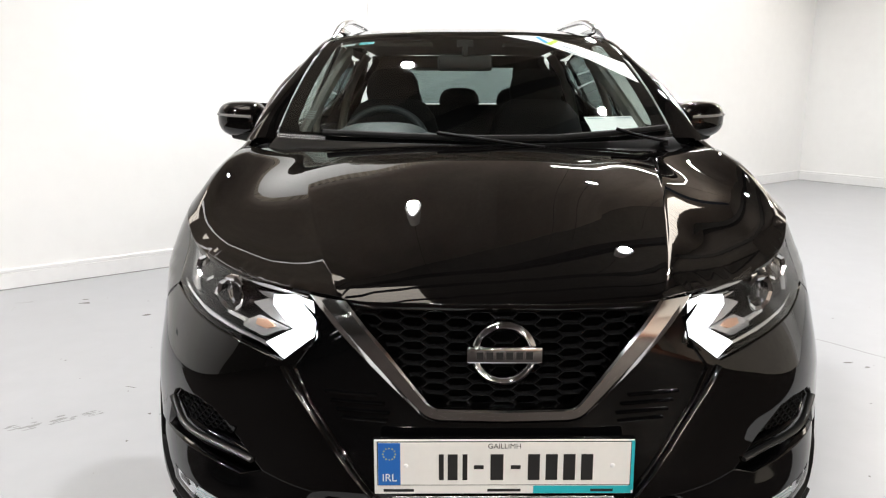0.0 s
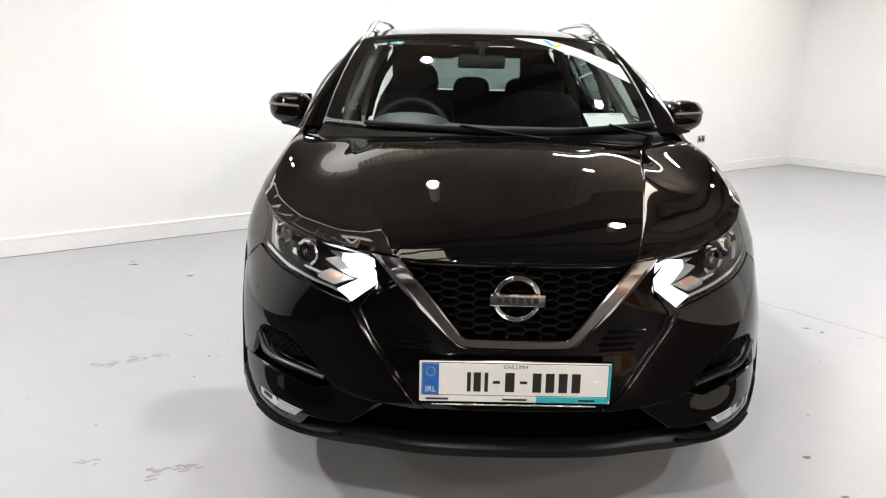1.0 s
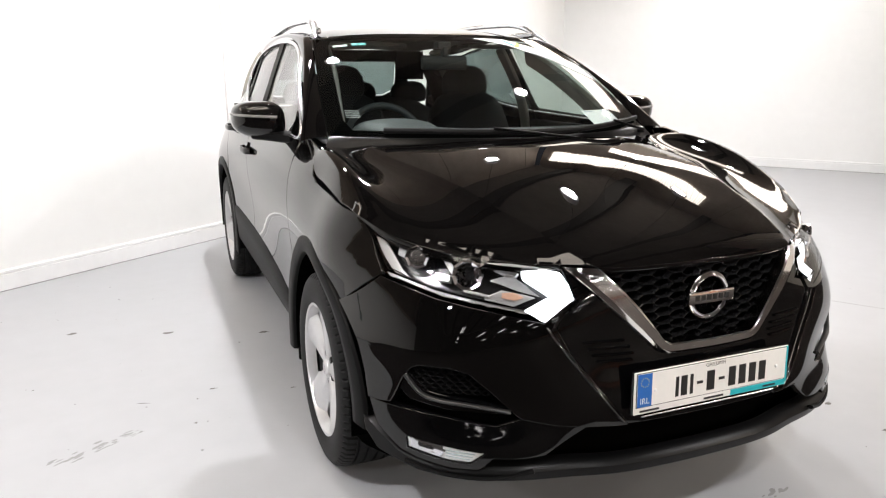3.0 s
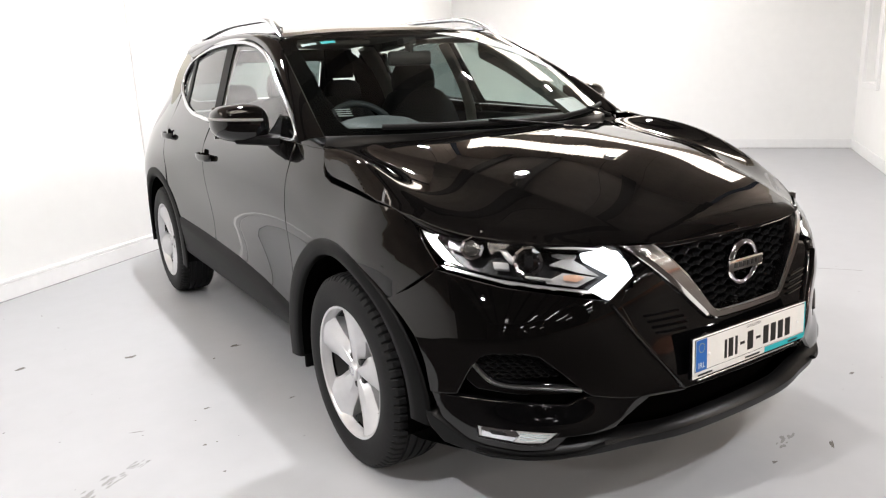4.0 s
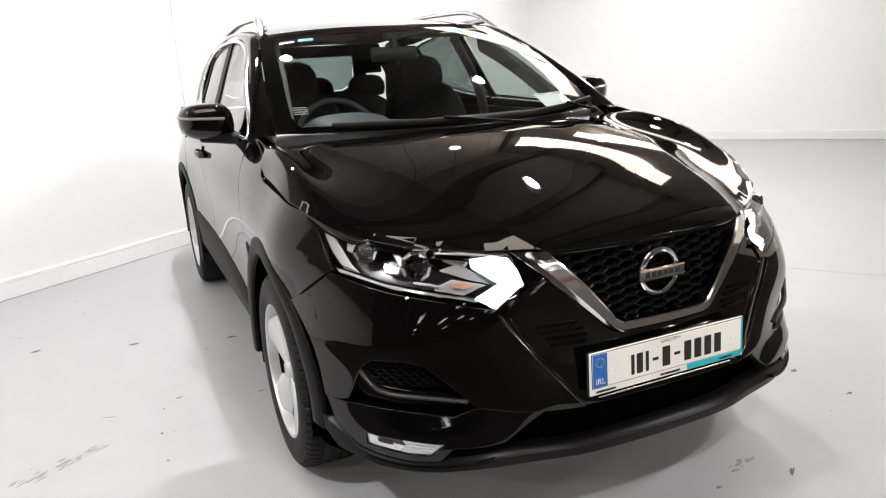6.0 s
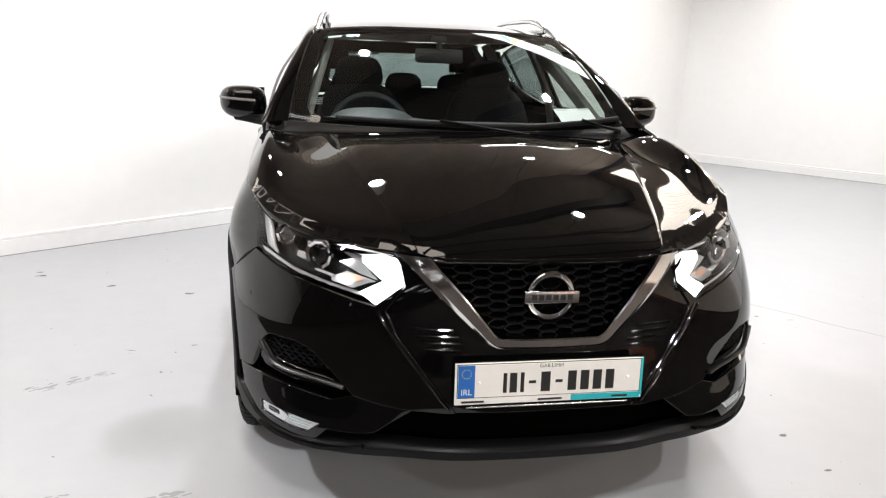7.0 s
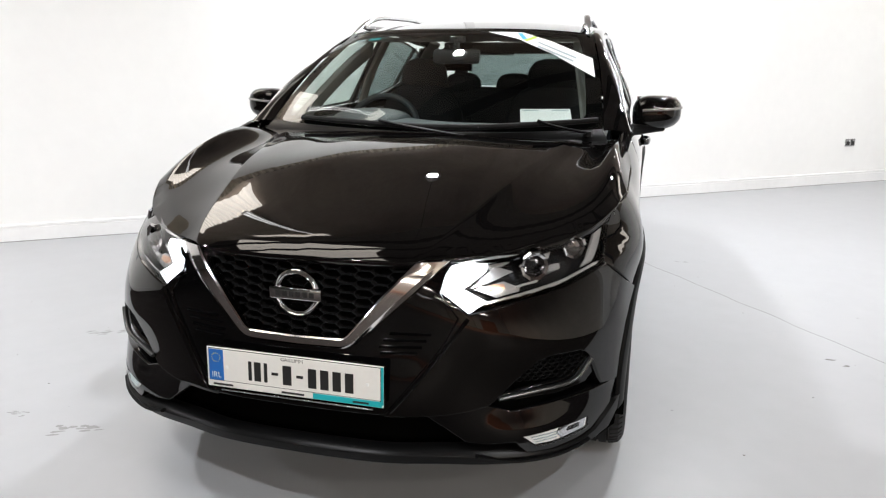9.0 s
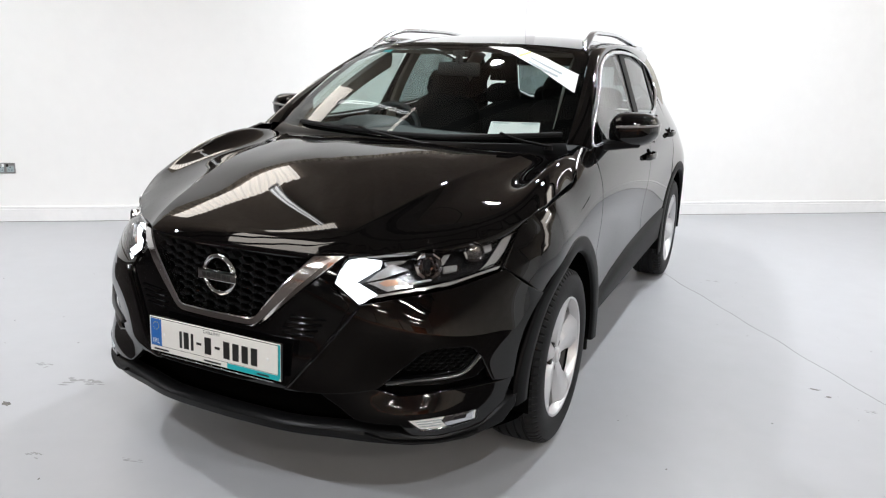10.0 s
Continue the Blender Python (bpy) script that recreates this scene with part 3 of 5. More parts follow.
body_side = table(
    (0.40, 0.594, 0.9, 1.136, 1.38, 1.9, 2.5, 3.1, 3.6, 4.0, 4.3), (0.40, 0.52, 0.65, 0.80, 0.92, 1.0, 1.08, 1.16, 1.3, 1.5),
    ((0.862, 0.892, 0.900, 0.887, 0.885, 0.887, 0.887, 0.890, 0.90, 0.88, 0.80),
     (0.862, 0.892, 0.900, 0.887, 0.874, 0.870, 0.872, 0.887, 0.90, 0.88, 0.80),
     (0.860, 0.892, 0.902, 0.890, 0.874, 0.866, 0.868, 0.886, 0.90, 0.88, 0.80),
     (0.790, 0.885, 0.903, 0.893, 0.886, 0.882, 0.883, 0.890, 0.90, 0.875, 0.80),
     (0.700, 0.830, 0.872, 0.880, 0.883, 0.886, 0.887, 0.886, 0.876, 0.835, 0.76),
     (0.630, 0.775, 0.830, 0.855, 0.868, 0.874, 0.876, 0.872, 0.850, 0.800, 0.73),
     (0.560, 0.715, 0.775, 0.805, 0.833, 0.838, 0.840, 0.836, 0.810, 0.755, 0.69),
     (0.490, 0.655, 0.720, 0.750, 0.795, 0.797, 0.798, 0.792, 0.762, 0.705, 0.64),
     (0.360, 0.550, 0.620, 0.660, 0.735, 0.737, 0.738, 0.728, 0.690, 0.625, 0.56),
     (0.180, 0.390, 0.470, 0.520, 0.640, 0.648, 0.650, 0.640, 0.590, 0.520, 0.45)))


def flank(y, z):
    """The body's half width at a place on its side, with the nose's round corner."""
    x = body_side(min(max(y, 0.42), 4.2), max(z, 0.40))
    if y < 0.60:
        lo, hi = 0.6, 0.93
        for _ in range(24):
            mid = (lo + hi) / 2
            lo, hi = (mid, hi) if nose(mid, max(z, 0.30)) < y else (lo, mid)
        x = min(x, lo)
    return x


def wing_at(y, z):
    """The wing's surface: the side, eased into the nose's round corner."""
    a = body_side(y, z)
    if y < 0.85:
        lo, hi = 0.6, 1.3
        for _ in range(26):
            mid = (lo + hi) / 2
            lo, hi = (mid, hi) if nose(mid, max(z, 0.30)) < y else (lo, mid)
        k = 0.008
        d = min((a - lo) / k, (lo - a) / k)
        a = min(a, lo) - k * math.log(1 + math.exp(d))
    return (a, y, z)


def side_at(y, z):
    return (body_side(y, z), y, z)


nose = table(
    (0, 0.15, 0.3, 0.4, 0.5, 0.6, 0.7, 0.78, 0.84, 0.88, 0.905), (0.22, 0.30, 0.36, 0.45, 0.60, 0.72, 0.80, 0.86, 0.93),
    ((0.030, 0.035, 0.055, 0.085, 0.115, 0.155, 0.222, 0.306, 0.400, 0.500, 0.600),
     (0.005, 0.010, 0.030, 0.058, 0.082, 0.124, 0.188, 0.273, 0.370, 0.470, 0.570),
     (0.000, 0.005, 0.025, 0.050, 0.075, 0.118, 0.182, 0.266, 0.362, 0.462, 0.560),
     (-0.004, -0.002, 0.012, 0.042, 0.090, 0.148, 0.211, 0.288, 0.375, 0.468, 0.560),
     (0.010, 0.015, 0.035, 0.060, 0.095, 0.145, 0.212, 0.298, 0.392, 0.488, 0.580),
     (0.020, 0.028, 0.050, 0.075, 0.115, 0.175, 0.260, 0.354, 0.452, 0.555, 0.64),
     (0.030, 0.040, 0.065, 0.100, 0.150, 0.220, 0.320, 0.420, 0.51, 0.58, 0.64),
     (0.050, 0.060, 0.090, 0.135, 0.195, 0.280, 0.385, 0.490, 0.58, 0.65, 0.71),
     (0.090, 0.100, 0.140, 0.190, 0.265, 0.360, 0.470, 0.550, 0.625, 0.70, 0.76)))


def nose_at(x, z):
    return (x, nose(abs(x), z), z)


hood_z = table(
    (0, 0.2, 0.35, 0.5, 0.65, 0.74, 0.80, 0.85), (0, 0.07, 0.14, 0.25, 0.4, 0.6, 0.8, 1.0, 1.15, 1.30),
    ((0.838, 0.830, 0.812, 0.785, 0.745, 0.717, 0.695, 0.675),
     (0.869, 0.862, 0.846, 0.820, 0.783, 0.758, 0.737, 0.717),
     (0.893, 0.887, 0.870, 0.846, 0.812, 0.790, 0.770, 0.750),
     (0.927, 0.922, 0.906, 0.884, 0.853, 0.830, 0.810, 0.790),
     (0.970, 0.965, 0.950, 0.930, 0.905, 0.882, 0.861, 0.840),
     (1.024, 1.019, 1.005, 0.985, 0.964, 0.957, 0.949, 0.916),
     (1.062, 1.057, 1.043, 1.025, 1.003, 1.017, 1.030, 0.970),
     (1.087, 1.083, 1.072, 1.056, 1.034, 1.056, 1.072, 0.998),
     (1.098, 1.095, 1.087, 1.076, 1.061, 1.072, 1.083, 1.040),
     (1.104, 1.102, 1.096, 1.088, 1.078, 1.072, 1.066, 1.050)))


def crease_x(y):
    return 0.327 + 0.245 * max(0.0, (y - 0.065) / 0.95) ** 0.8


def hood_at(x, y):
    a = abs(x)
    crease = crease_x(y)
    d = a - crease
    s = max(0.0, y - float(np.interp(a, (0, 0.10, 0.20, 0.28, 0.327, 0.406, 0.53, 0.66, 0.76, 0.82, 0.86), (0.036, 0.038, 0.048, 0.062, 0.078, 0.140, 0.222, 0.338, 0.47, 0.597, 0.75))))
    roll = 0.017 * (1 - math.exp(-s / 0.035)) * math.exp(-s / 0.7) * (1 - min(1.0, max(0.0, (a - 0.72) / 0.11)) ** 1.5)
    dip = 0.020 * (1 - math.exp(-d / 0.07)) * max(0.0, 1 - (a / 0.83) ** 5) if d > 0 else 0.0
    return (x, y, hood_z(a, y) + roll - dip * min(1.0, y / 0.12))


roof_z = table((0, 0.3, 0.5, 0.6, 0.68), (1.85, 2.3, 2.8, 3.4, 4.0, 4.3),
               ((1.508, 1.503, 1.488, 1.470, 1.44), (1.566, 1.561, 1.545, 1.528, 1.495), (1.586, 1.580, 1.563, 1.545, 1.510),
                (1.573, 1.567, 1.549, 1.530, 1.492), (1.530, 1.524, 1.505, 1.485, 1.445), (1.49, 1.484, 1.465, 1.445, 1.405)))


def roof_at(x, y):
    return (x, y, roof_z(abs(x), y))


screen_low = spline_weights((0, 0.35, 0.60, 0.72))
SCREEN_LOW = np.array(((1.06, 1.095), (1.12, 1.10), (1.235, 1.103), (1.315, 1.106)))
SCREEN_TOP = np.array(((1.905, 1.517), (1.925, 1.512), (1.965, 1.499), (2.0, 1.488)))


def screen_at(u, v):
    """The windscreen: u from -1 to 1 across, v from 0 at the cowl to 1 at the roof."""
    half = 0.726 + (0.616 - 0.726) * v + 0.010 * 4 * v * (1 - v)
    w = screen_low(abs(u) * 0.72)
    (y0, z0), (y1, z1) = w @ SCREEN_LOW, w @ SCREEN_TOP
    bulge = 0.022 * 4 * v * (1 - v)
    return (u * half, y0 + (y1 - y0) * v - bulge * 0.5, z0 + (z1 - z0) * v + bulge * 0.87)


def tail_at(x, z):
    w = tail_y(abs(x), z)
    return (x, w, z)


tail_y = table((0, 0.4, 0.6, 0.75, 0.85), (0.25, 0.45, 0.7, 0.95, 1.1, 1.3, 1.5),
               ((4.36, 4.33, 4.27, 4.16, 4.0), (4.39, 4.36, 4.30, 4.20, 4.04), (4.37, 4.34, 4.29, 4.20, 4.06), (4.33, 4.30, 4.25, 4.16, 4.04),
                (4.29, 4.26, 4.21, 4.12, 4.0), (4.16, 4.13, 4.07, 3.98, 3.88), (4.02, 3.98, 3.92, 3.82, 3.72)))


def arch_outer(cy, k=1.0):
    """The outer edge of an arch's cladding, in (y, z), from its front foot to its rear foot."""
    angle = (-15, 11, 26, 45, 60, 90, 103, 128, 145, 165, 195)
    reach = (0.500, 0.496, 0.490, 0.474, 0.466, 0.466, 0.470, 0.486, 0.505, 0.518, 0.525)
    out = []
    for i in range(41):
        a = -10 + 200 * i / 40
        r = float(np.interp(a, angle, reach))
        out.append((cy - math.cos(radians(a)) * r * k, HUB + math.sin(radians(a)) * r))
    for _ in range(2):
        out = [out[0]] + [tuple((np.array(out[i - 1]) + out[i] + out[i + 1]) / 3) for i in range(1, len(out) - 1)] + [out[-1]]
    return out


car = new("car")
tagged(car, "glossy black compact SUV, daytime lamps lit, on the grey floor", "car")

# front wing, doors, rear quarter: both sides
arch_f = [p for p in arch_outer(FRONT_AXLE) if p[1] > 0.43]
arch_r = [p for p in arch_outer(REAR_AXLE) if p[1] > 0.43]
HOOD_EDGE = ((0.594, 0.934), (0.70, 0.951), (0.80, 0.963), (0.92, 0.971), (1.00, 0.979), (1.055, 0.997), (1.09, 1.026), (1.108, 1.066))
DLO = ((1.325, 1.092), (1.40, 1.157), (1.515, 1.230), (1.642, 1.297), (1.83, 1.380), (2.015, 1.443), (2.18, 1.481), (2.361, 1.503), (2.581, 1.507), (2.86, 1.495),
       (3.12, 1.462), (3.33, 1.421), (3.39, 1.37), (3.40, 1.316), (3.28, 1.247), (3.06, 1.178), (2.856, 1.142), (2.57, 1.121), (2.1, 1.108), (1.7, 1.098))
SEAM_FRONT = ((1.335, 1.086), (1.345, 1.0), (1.362, 0.92), (1.375, 0.80), (1.385, 0.65), (1.392, 0.50), (1.396, 0.44))
SEAM_MID = ((2.46, 1.119), (2.47, 1.0), (2.475, 0.85), (2.468, 0.70), (2.455, 0.56), (2.445, 0.47))


def dlo_line(n=90):
    pts = resample(list(DLO), 4.8 / n)
    for _ in range(2):
        pts = [tuple(np.add(np.add(pts[i - 1], pts[i]), pts[(i + 1) % len(pts)]) / 3) for i in range(len(pts))]
    return pts


def sill_line(y):
    return float(np.interp(y, (1.39, 1.75, 2.1, 2.5, 3.1), (0.44, 0.487, 0.515, 0.532, 0.556)))


def window_band(y):
    """The lower edge of the side windows."""
    pts = [p for p in dlo_line() if p[1] < 1.30]
    low = sorted(p for p in pts if p[1] < 1.09 + 0.03 + max(0.0, p[0] - 2.4) * 0.19)
    return float(np.interp(y, [p[0] for p in low], [p[1] for p in low]))


def wing_outline():
    front = [(0.590, 0.934), (0.548, 0.893), (0.498, 0.842), (0.440, 0.795)]
    seam = [(0.50, 0.742), (0.567, 0.690)]
    arch = [p for p in arch_f if p[0] > 0.575 and (p[0] < 1.38)]
    rear = [(y - 0.004, z) for y, z in reversed(SEAM_FRONT)]
    top = [(1.27, 1.083), (1.19, 1.078), (1.125, 1.078)]
    return front + seam + arch + [(1.355, 0.44)] + rear + top + [(y + 0.002, z - 0.003) for y, z in reversed(HOOD_EDGE[1:])]


def door_handle_part(side, y, z, door):
    x = body_side(y, z)
    # recess drawn as a near-black bulge: its shade is in the colour
    cup = bmesh.new()
    bmesh.ops.create_uvsphere(cup, u_segments=20, v_segments=10, radius=1, matrix=Matrix.Translation((side * (x - 0.004), y, z)) @ Matrix.Diagonal((0.006, 0.05, 0.042, 1)))
    part("handle_recess", cup, DARK, door, smooth=True)
    bm = bmesh.new()
    path = [(side * (body_side(y + d, z + 0.004) + o), y + d, z + 0.004) for d, o in ((-0.105, 0.004), (-0.09, 0.020), (-0.05, 0.030), (0, 0.034), (0.05, 0.031), (0.085, 0.022), (0.10, 0.004))]
    sweep(bm, curve(path, 18), oval(0.009, 0.016, 10, 2.6))
    part("handle", bm, PAINT, door, smooth=True)


for side in (1, -1):
    skin("front_wing", wing_at, wing_outline(), PAINT, car, step=0.032, side=side)
    # front door
    low = [(y, sill_line(y)) for y in np.linspace(2.44, 1.40, 14)]
    belt = [(y, window_band(y) - 0.004) for y in np.linspace(1.36, 2.45, 14)]
    front = [(y + 0.004, z) for y, z in SEAM_FRONT]
    mid = [(y - 0.004, z) for y, z in SEAM_MID]
    door = skin("front_door", side_at, belt + mid[1:-1] + low + list(reversed(front))[1:-1], PAINT, car, "glossy black front door", step=0.035, side=side)
    door_handle_part(side, 2.40, 0.955, door)
    # rear door
    rear_edge = [(3.33, 1.245), (3.335, 1.12), (3.33, 0.98), (3.325, 0.90), (3.28, 0.825)]
    arch_part = [p for p in reversed(arch_r) if 0.57 < p[1] < 0.82 and p[0] < 3.30]
    arch_part = sorted(arch_part, key=lambda p: -p[1])
    low = [(y, sill_line(y)) for y in np.linspace(3.08, 2.455, 9)]
    belt = [(y, window_band(y) - 0.004) for y in np.linspace(2.475, 3.30, 14)]
    door = skin("rear_door", side_at, belt + rear_edge[1:] + arch_part + low + [(y + 0.004, z) for y, z in reversed(SEAM_MID)][1:-1], PAINT, car, "glossy black rear door", step=0.035, side=side)
    door_handle_part(side, 3.22, 1.015, door)
    # rear quarter with the pillar behind the windows
    arch_q = [p for p in arch_r if p[0] > 3.30 and p[1] > 0.45]
    win = [p for p in dlo_line(120) if p[0] > 3.318 and 1.20 < p[1] < 1.44]
    win = sorted(win, key=lambda p: p[1])
    quarter = [(3.34, 0.90), (3.30, 0.832)] + sorted(arch_q, key=lambda p: p[0]) + [(4.10, 0.47), (4.10, 1.00), (4.04, 1.10), (3.90, 1.22), (3.73, 1.37), (3.62, 1.452), (3.5, 1.47), (3.31, 1.44)] + list(reversed(win)) + [(3.338, 1.10)]
    skin("rear_quarter", side_at, quarter, PAINT, car, step=0.04, side=side)
    # roof side with the windscreen pillar
    inner = curve(((0.733, 1.305, 1.102), (0.712, 1.48, 1.215), (0.682, 1.68, 1.335), (0.652, 1.85, 1.424), (0.626, 2.005, 1.487), (0.612, 2.3, 1.527), (0.605, 2.8, 1.546), (0.603, 3.3, 1.535), (0.600, 3.60, 1.508)), 60)
    outer = curve(((0.838, 1.30, 1.088), (0.789, 1.45, 1.196), (0.742, 1.65, 1.306), (0.703, 1.84, 1.389), (0.675, 2.02, 1.452), (0.650, 2.33, 1.508), (0.650, 2.8, 1.510), (0.648, 3.2, 1.466), (0.618, 3.55, 1.448)), 60)
    rows = []
    for a, b in zip(inner, outer):
        a, b = Vector(a), Vector(b)
        outw = Vector((1, 0, 1)).normalized()
        rows.append([tuple((lambda p: (p.x * side, p.y, p.z))(a + (b - a) * t + outw * 0.009 * (1 - (2 * t - 1) ** 2))) for t in np.linspace(-0.02, 1.0, 13)])
    if side > 0:
        rows = [list(reversed(r)) for r in rows]
    loft("windscreen_pillar", rows, PAINT, car)
    # black corner piece in front of the door mirror
    skin("mirror_corner", side_at, [(1.13, 1.076), (1.20, 1.079), (1.335, 1.087), (1.40, 1.10), (1.50, 1.10), (1.535, 1.20), (1.42, 1.165), (1.33, 1.092), (1.25, 1.10)], PIANO, car, "gloss black corner cover at the pillar foot", step=0.03, side=side, lift=0.002)

# bonnet
edge_in = [(0.819, 0.605), (0.841, 0.70), (0.845, 0.80), (0.845, 0.92), (0.847, 1.00), (0.844, 1.05), (0.832, 1.09), (0.808, 1.13), (0.783, 1.19)]
lamp_top = [tuple(p) for p in curve(((0.327, 0.078), (0.406, 0.140), (0.53, 0.222), (0.66, 0.338), (0.76, 0.47), (0.820, 0.597)), 22)]
front_edge = [(0, 0.036), (0.10, 0.038), (0.20, 0.048), (0.28, 0.062)]
cowl_edge = [(0.757, 1.243), (0.70, 1.238), (0.60, 1.185), (0.45, 1.112), (0.25, 1.058), (0, 1.040)]
skin("bonnet", hood_at, mirrored(front_edge + lamp_top + edge_in[1:] + cowl_edge), PAINT, car, "glossy black bonnet with two raised creases", step=0.026, depth=0.03,
     lines=[[(k * (crease_x(y) + d), y) for y in np.linspace(0.10, 1.035, 48)] for k in (1, -1) for d in (-0.008, 0.0, 0.008)])

skin("roof", roof_at, mirrored([(0, 1.915), (0.3, 1.935), (0.5, 1.972), (0.598, 2.005), (0.607, 2.3), (0.603, 2.8), (0.602, 3.4), (0.585, 3.62), (0.53, 3.80), (0.46, 3.95), (0, 4.04)]), PAINT, car, "glossy black roof panel", step=0.05)
skin("windscreen", screen_at, [(-1, 0), (1, 0), (1, 1), (-1, 1)], SCREEN, car, "clear greenish windscreen with a dealer banner", step=0.08, depth=0).visible_shadow = False
# printed dark border of the windscreen, behind the pane
skin("screen_border", screen_at, [(-1, 0), (1, 0), (1, 1), (-1, 1)], DARK, car, "black printed border of the windscreen", step=0.05, depth=0, lift=-0.004,
     holes=([(-0.88, 0.055), (-0.912, 0.13), (-0.905, 0.88), (-0.88, 0.955), (0.88, 0.955), (0.905, 0.88), (0.912, 0.13), (0.88, 0.055)],))
# tail: gate, window, bumper
skin("tailgate", tail_at, mirrored([(0, 0.55), (0.6, 0.57), (0.74, 0.8), (0.735, 1.0), (0.68, 1.08), (0, 1.10)]), PAINT, car, step=0.06)
skin("rear_bumper", tail_at, mirrored([(0, 0.28), (0.7, 0.28), (0.80, 0.5), (0.79, 0.79), (0.60, 0.555), (0, 0.54)]), PAINT, car, step=0.06)
skin("rear_window", tail_at, mirrored([(0, 1.165), (0.42, 1.17), (0.50, 1.21), (0.47, 1.41), (0.40, 1.435), (0, 1.44)]), REAR, car, step=0.1, depth=0).visible_shadow = False
for side in (1, -1):
    skin("tail_pillar", tail_at, [(0, 1.11), (0.60, 1.11), (0.70, 1.09), (0.735, 1.02), (0.705, 1.1), (0.58, 1.3), (0.52, 1.43), (0.48, 1.49), (0, 1.505), (0, 1.447), (0.405, 1.442), (0.478, 1.415), (0.508, 1.208), (0.425, 1.162), (0, 1.157)], PAINT, car, step=0.06, side=side)
    skin("tail_lamp", tail_at, [(0.50, 0.84), (0.66, 0.84), (0.70, 0.9), (0.69, 0.985), (0.66, 1.0), (0.55, 0.99)], material("red_tail_lens", (0.35, 0.01, 0.01), 0.1), car, step=0.05, side=side, lift=0.012)

# ---- side windows, their trim, cladding ----
for side in (1, -1):
    line = dlo_line(140)
    ins = []
    mid_y, mid_z = 2.4, 1.29
    for (y, z) in line:
        d = np.array((mid_y - y, (mid_z - z) * 3.0))
        d = d / np.linalg.norm(d)
        ins.append((y + d[0] * 0.017, z + d[1] * 0.017))
    # bright frame
    rows = []
    for k, t in enumerate((0.0, 0.0, 0.5, 1.0, 1.0)):
        lift = (0.0, 0.010, 0.014, 0.010, 0.0)[k]
        rows.append([(side * (body_side(y + (b - y) * t, z + (c - z) * t) + lift), y + (b - y) * t, z + (c - z) * t) for (y, z), (b, c) in zip(line + line[:1], ins + ins[:1])])
    if side > 0:
        rows.reverse()
    loft("window_trim", rows, SATIN, car, "satin silver trim round the side windows")
    # panes and black pillars
    for name, glass, lo, hi in (("front_window", PANE, 1.0, 2.46), ("rear_side_window", REAR, 2.46, 4.0)):
        piece = [p for p in ins if lo <= p[0] <= hi]
        skin(name, side_at, piece, glass, car, "side glass", step=0.09, depth=0, side=side, lift=-0.008).visible_shadow = False
    for y0, y1, z0, z1 in ((2.41, 2.51, 1.11, 1.50), (3.095, 3.15, 1.19, 1.455)):
        # upright pillar covers, leaning slightly
        lean = 0.09
        skin("pillar_cover", side_at, [(y0 - 0.02, z0 + 0.012), (y1 - 0.02, z0 + 0.012), (y1 + lean, z1 - 0.012), (y0 + lean, z1 - 0.012)], PLASTIC, car, "black window pillar cover", step=0.05, side=side, lift=-0.002, depth=0.006)
    # arches: cladding with a rounded lip
    for cy, name in ((FRONT_AXLE, "front"), (REAR_AXLE, "rear")):
        outer = [p for p in arch_outer(cy) if p[0] > cy or p[1] > 0.315 or name == 'rear']
        rows = []
        for y, z in outer:
            d = np.array((cy - y, HUB - z))
            r = np.linalg.norm(d)
            d = d / r
            wide = r - 0.412
            row = []
            for t, lift, drop in ((0.0, -0.006, 0), (0.0, 0.002, 0), (0.10, 0.005, 0), (0.6, 0.008, 0), (0.92, 0.007, 0), (1.0, 0.001, 0), (1.02, -0.03, 0), (1.03, -0.10, 0)):
                yy, zz = y + d[0] * wide * t, z + d[1] * wide * t
                x = flank(yy, zz)
                x = max(x, 0.890) if name == "front" and yy > 0.60 else x
                row.append((side * (x + lift), yy, zz))
            rows.append(row)
        if side > 0:
            rows.reverse()
        loft("wheel_arch_trim", rows, PLASTIC, car, "matte black wheel-arch cladding")
        # liner inside the arch
        rows = []
        for i in range(25):
            a = math.pi * (-0.05 + 1.1 * i / 24)
            rows.append([(side * x, cy - math.cos(a) * 0.405, HUB + math.sin(a) * 0.405) for x in (0.885, 0.75, 0.62, 0.60)] + [(side * 0.60, cy, HUB)])
        loft("arch_liner", rows, DARK, car)
    # sill
    ys = np.linspace(1.385, 3.09, 24)
    rows = []
    for y in ys:
        zt = sill_line(y)
        rows.append([(side * (body_side(y, zt) - 0.004), y, zt), (side * (body_side(y, zt) + 0.010), y, zt - 0.004), (side * 0.893, y, zt - 0.05), (side * 0.885, y, 0.365), (side * 0.862, y, 0.335), (side * 0.80, y, 0.315), (side * 0.60, y, 0.30)])
    if side < 0:
        rows.reverse()
    loft("sill", rows, PLASTIC, car, "matte black sill cladding")
    # mud flap behind the front wheel
    bm = boxes(((0.19, 0.016, 0.20), (side * 0.785, 1.318, 0.315)), bevel=0.006)
    part("mud_flap", bm, PLASTIC, car)
bm = boxes(((1.2, 3.6, 0.06), (0, 2.2, 0.27)), ((1.2, 0.5, 0.3), (0, 0.55, 0.5)), bevel=0.02)
part("underbody", bm, DARK, car)

# ---- wheels ----
TYRE_R, RIM_R, WIDE = 0.340, 0.222, 0.215


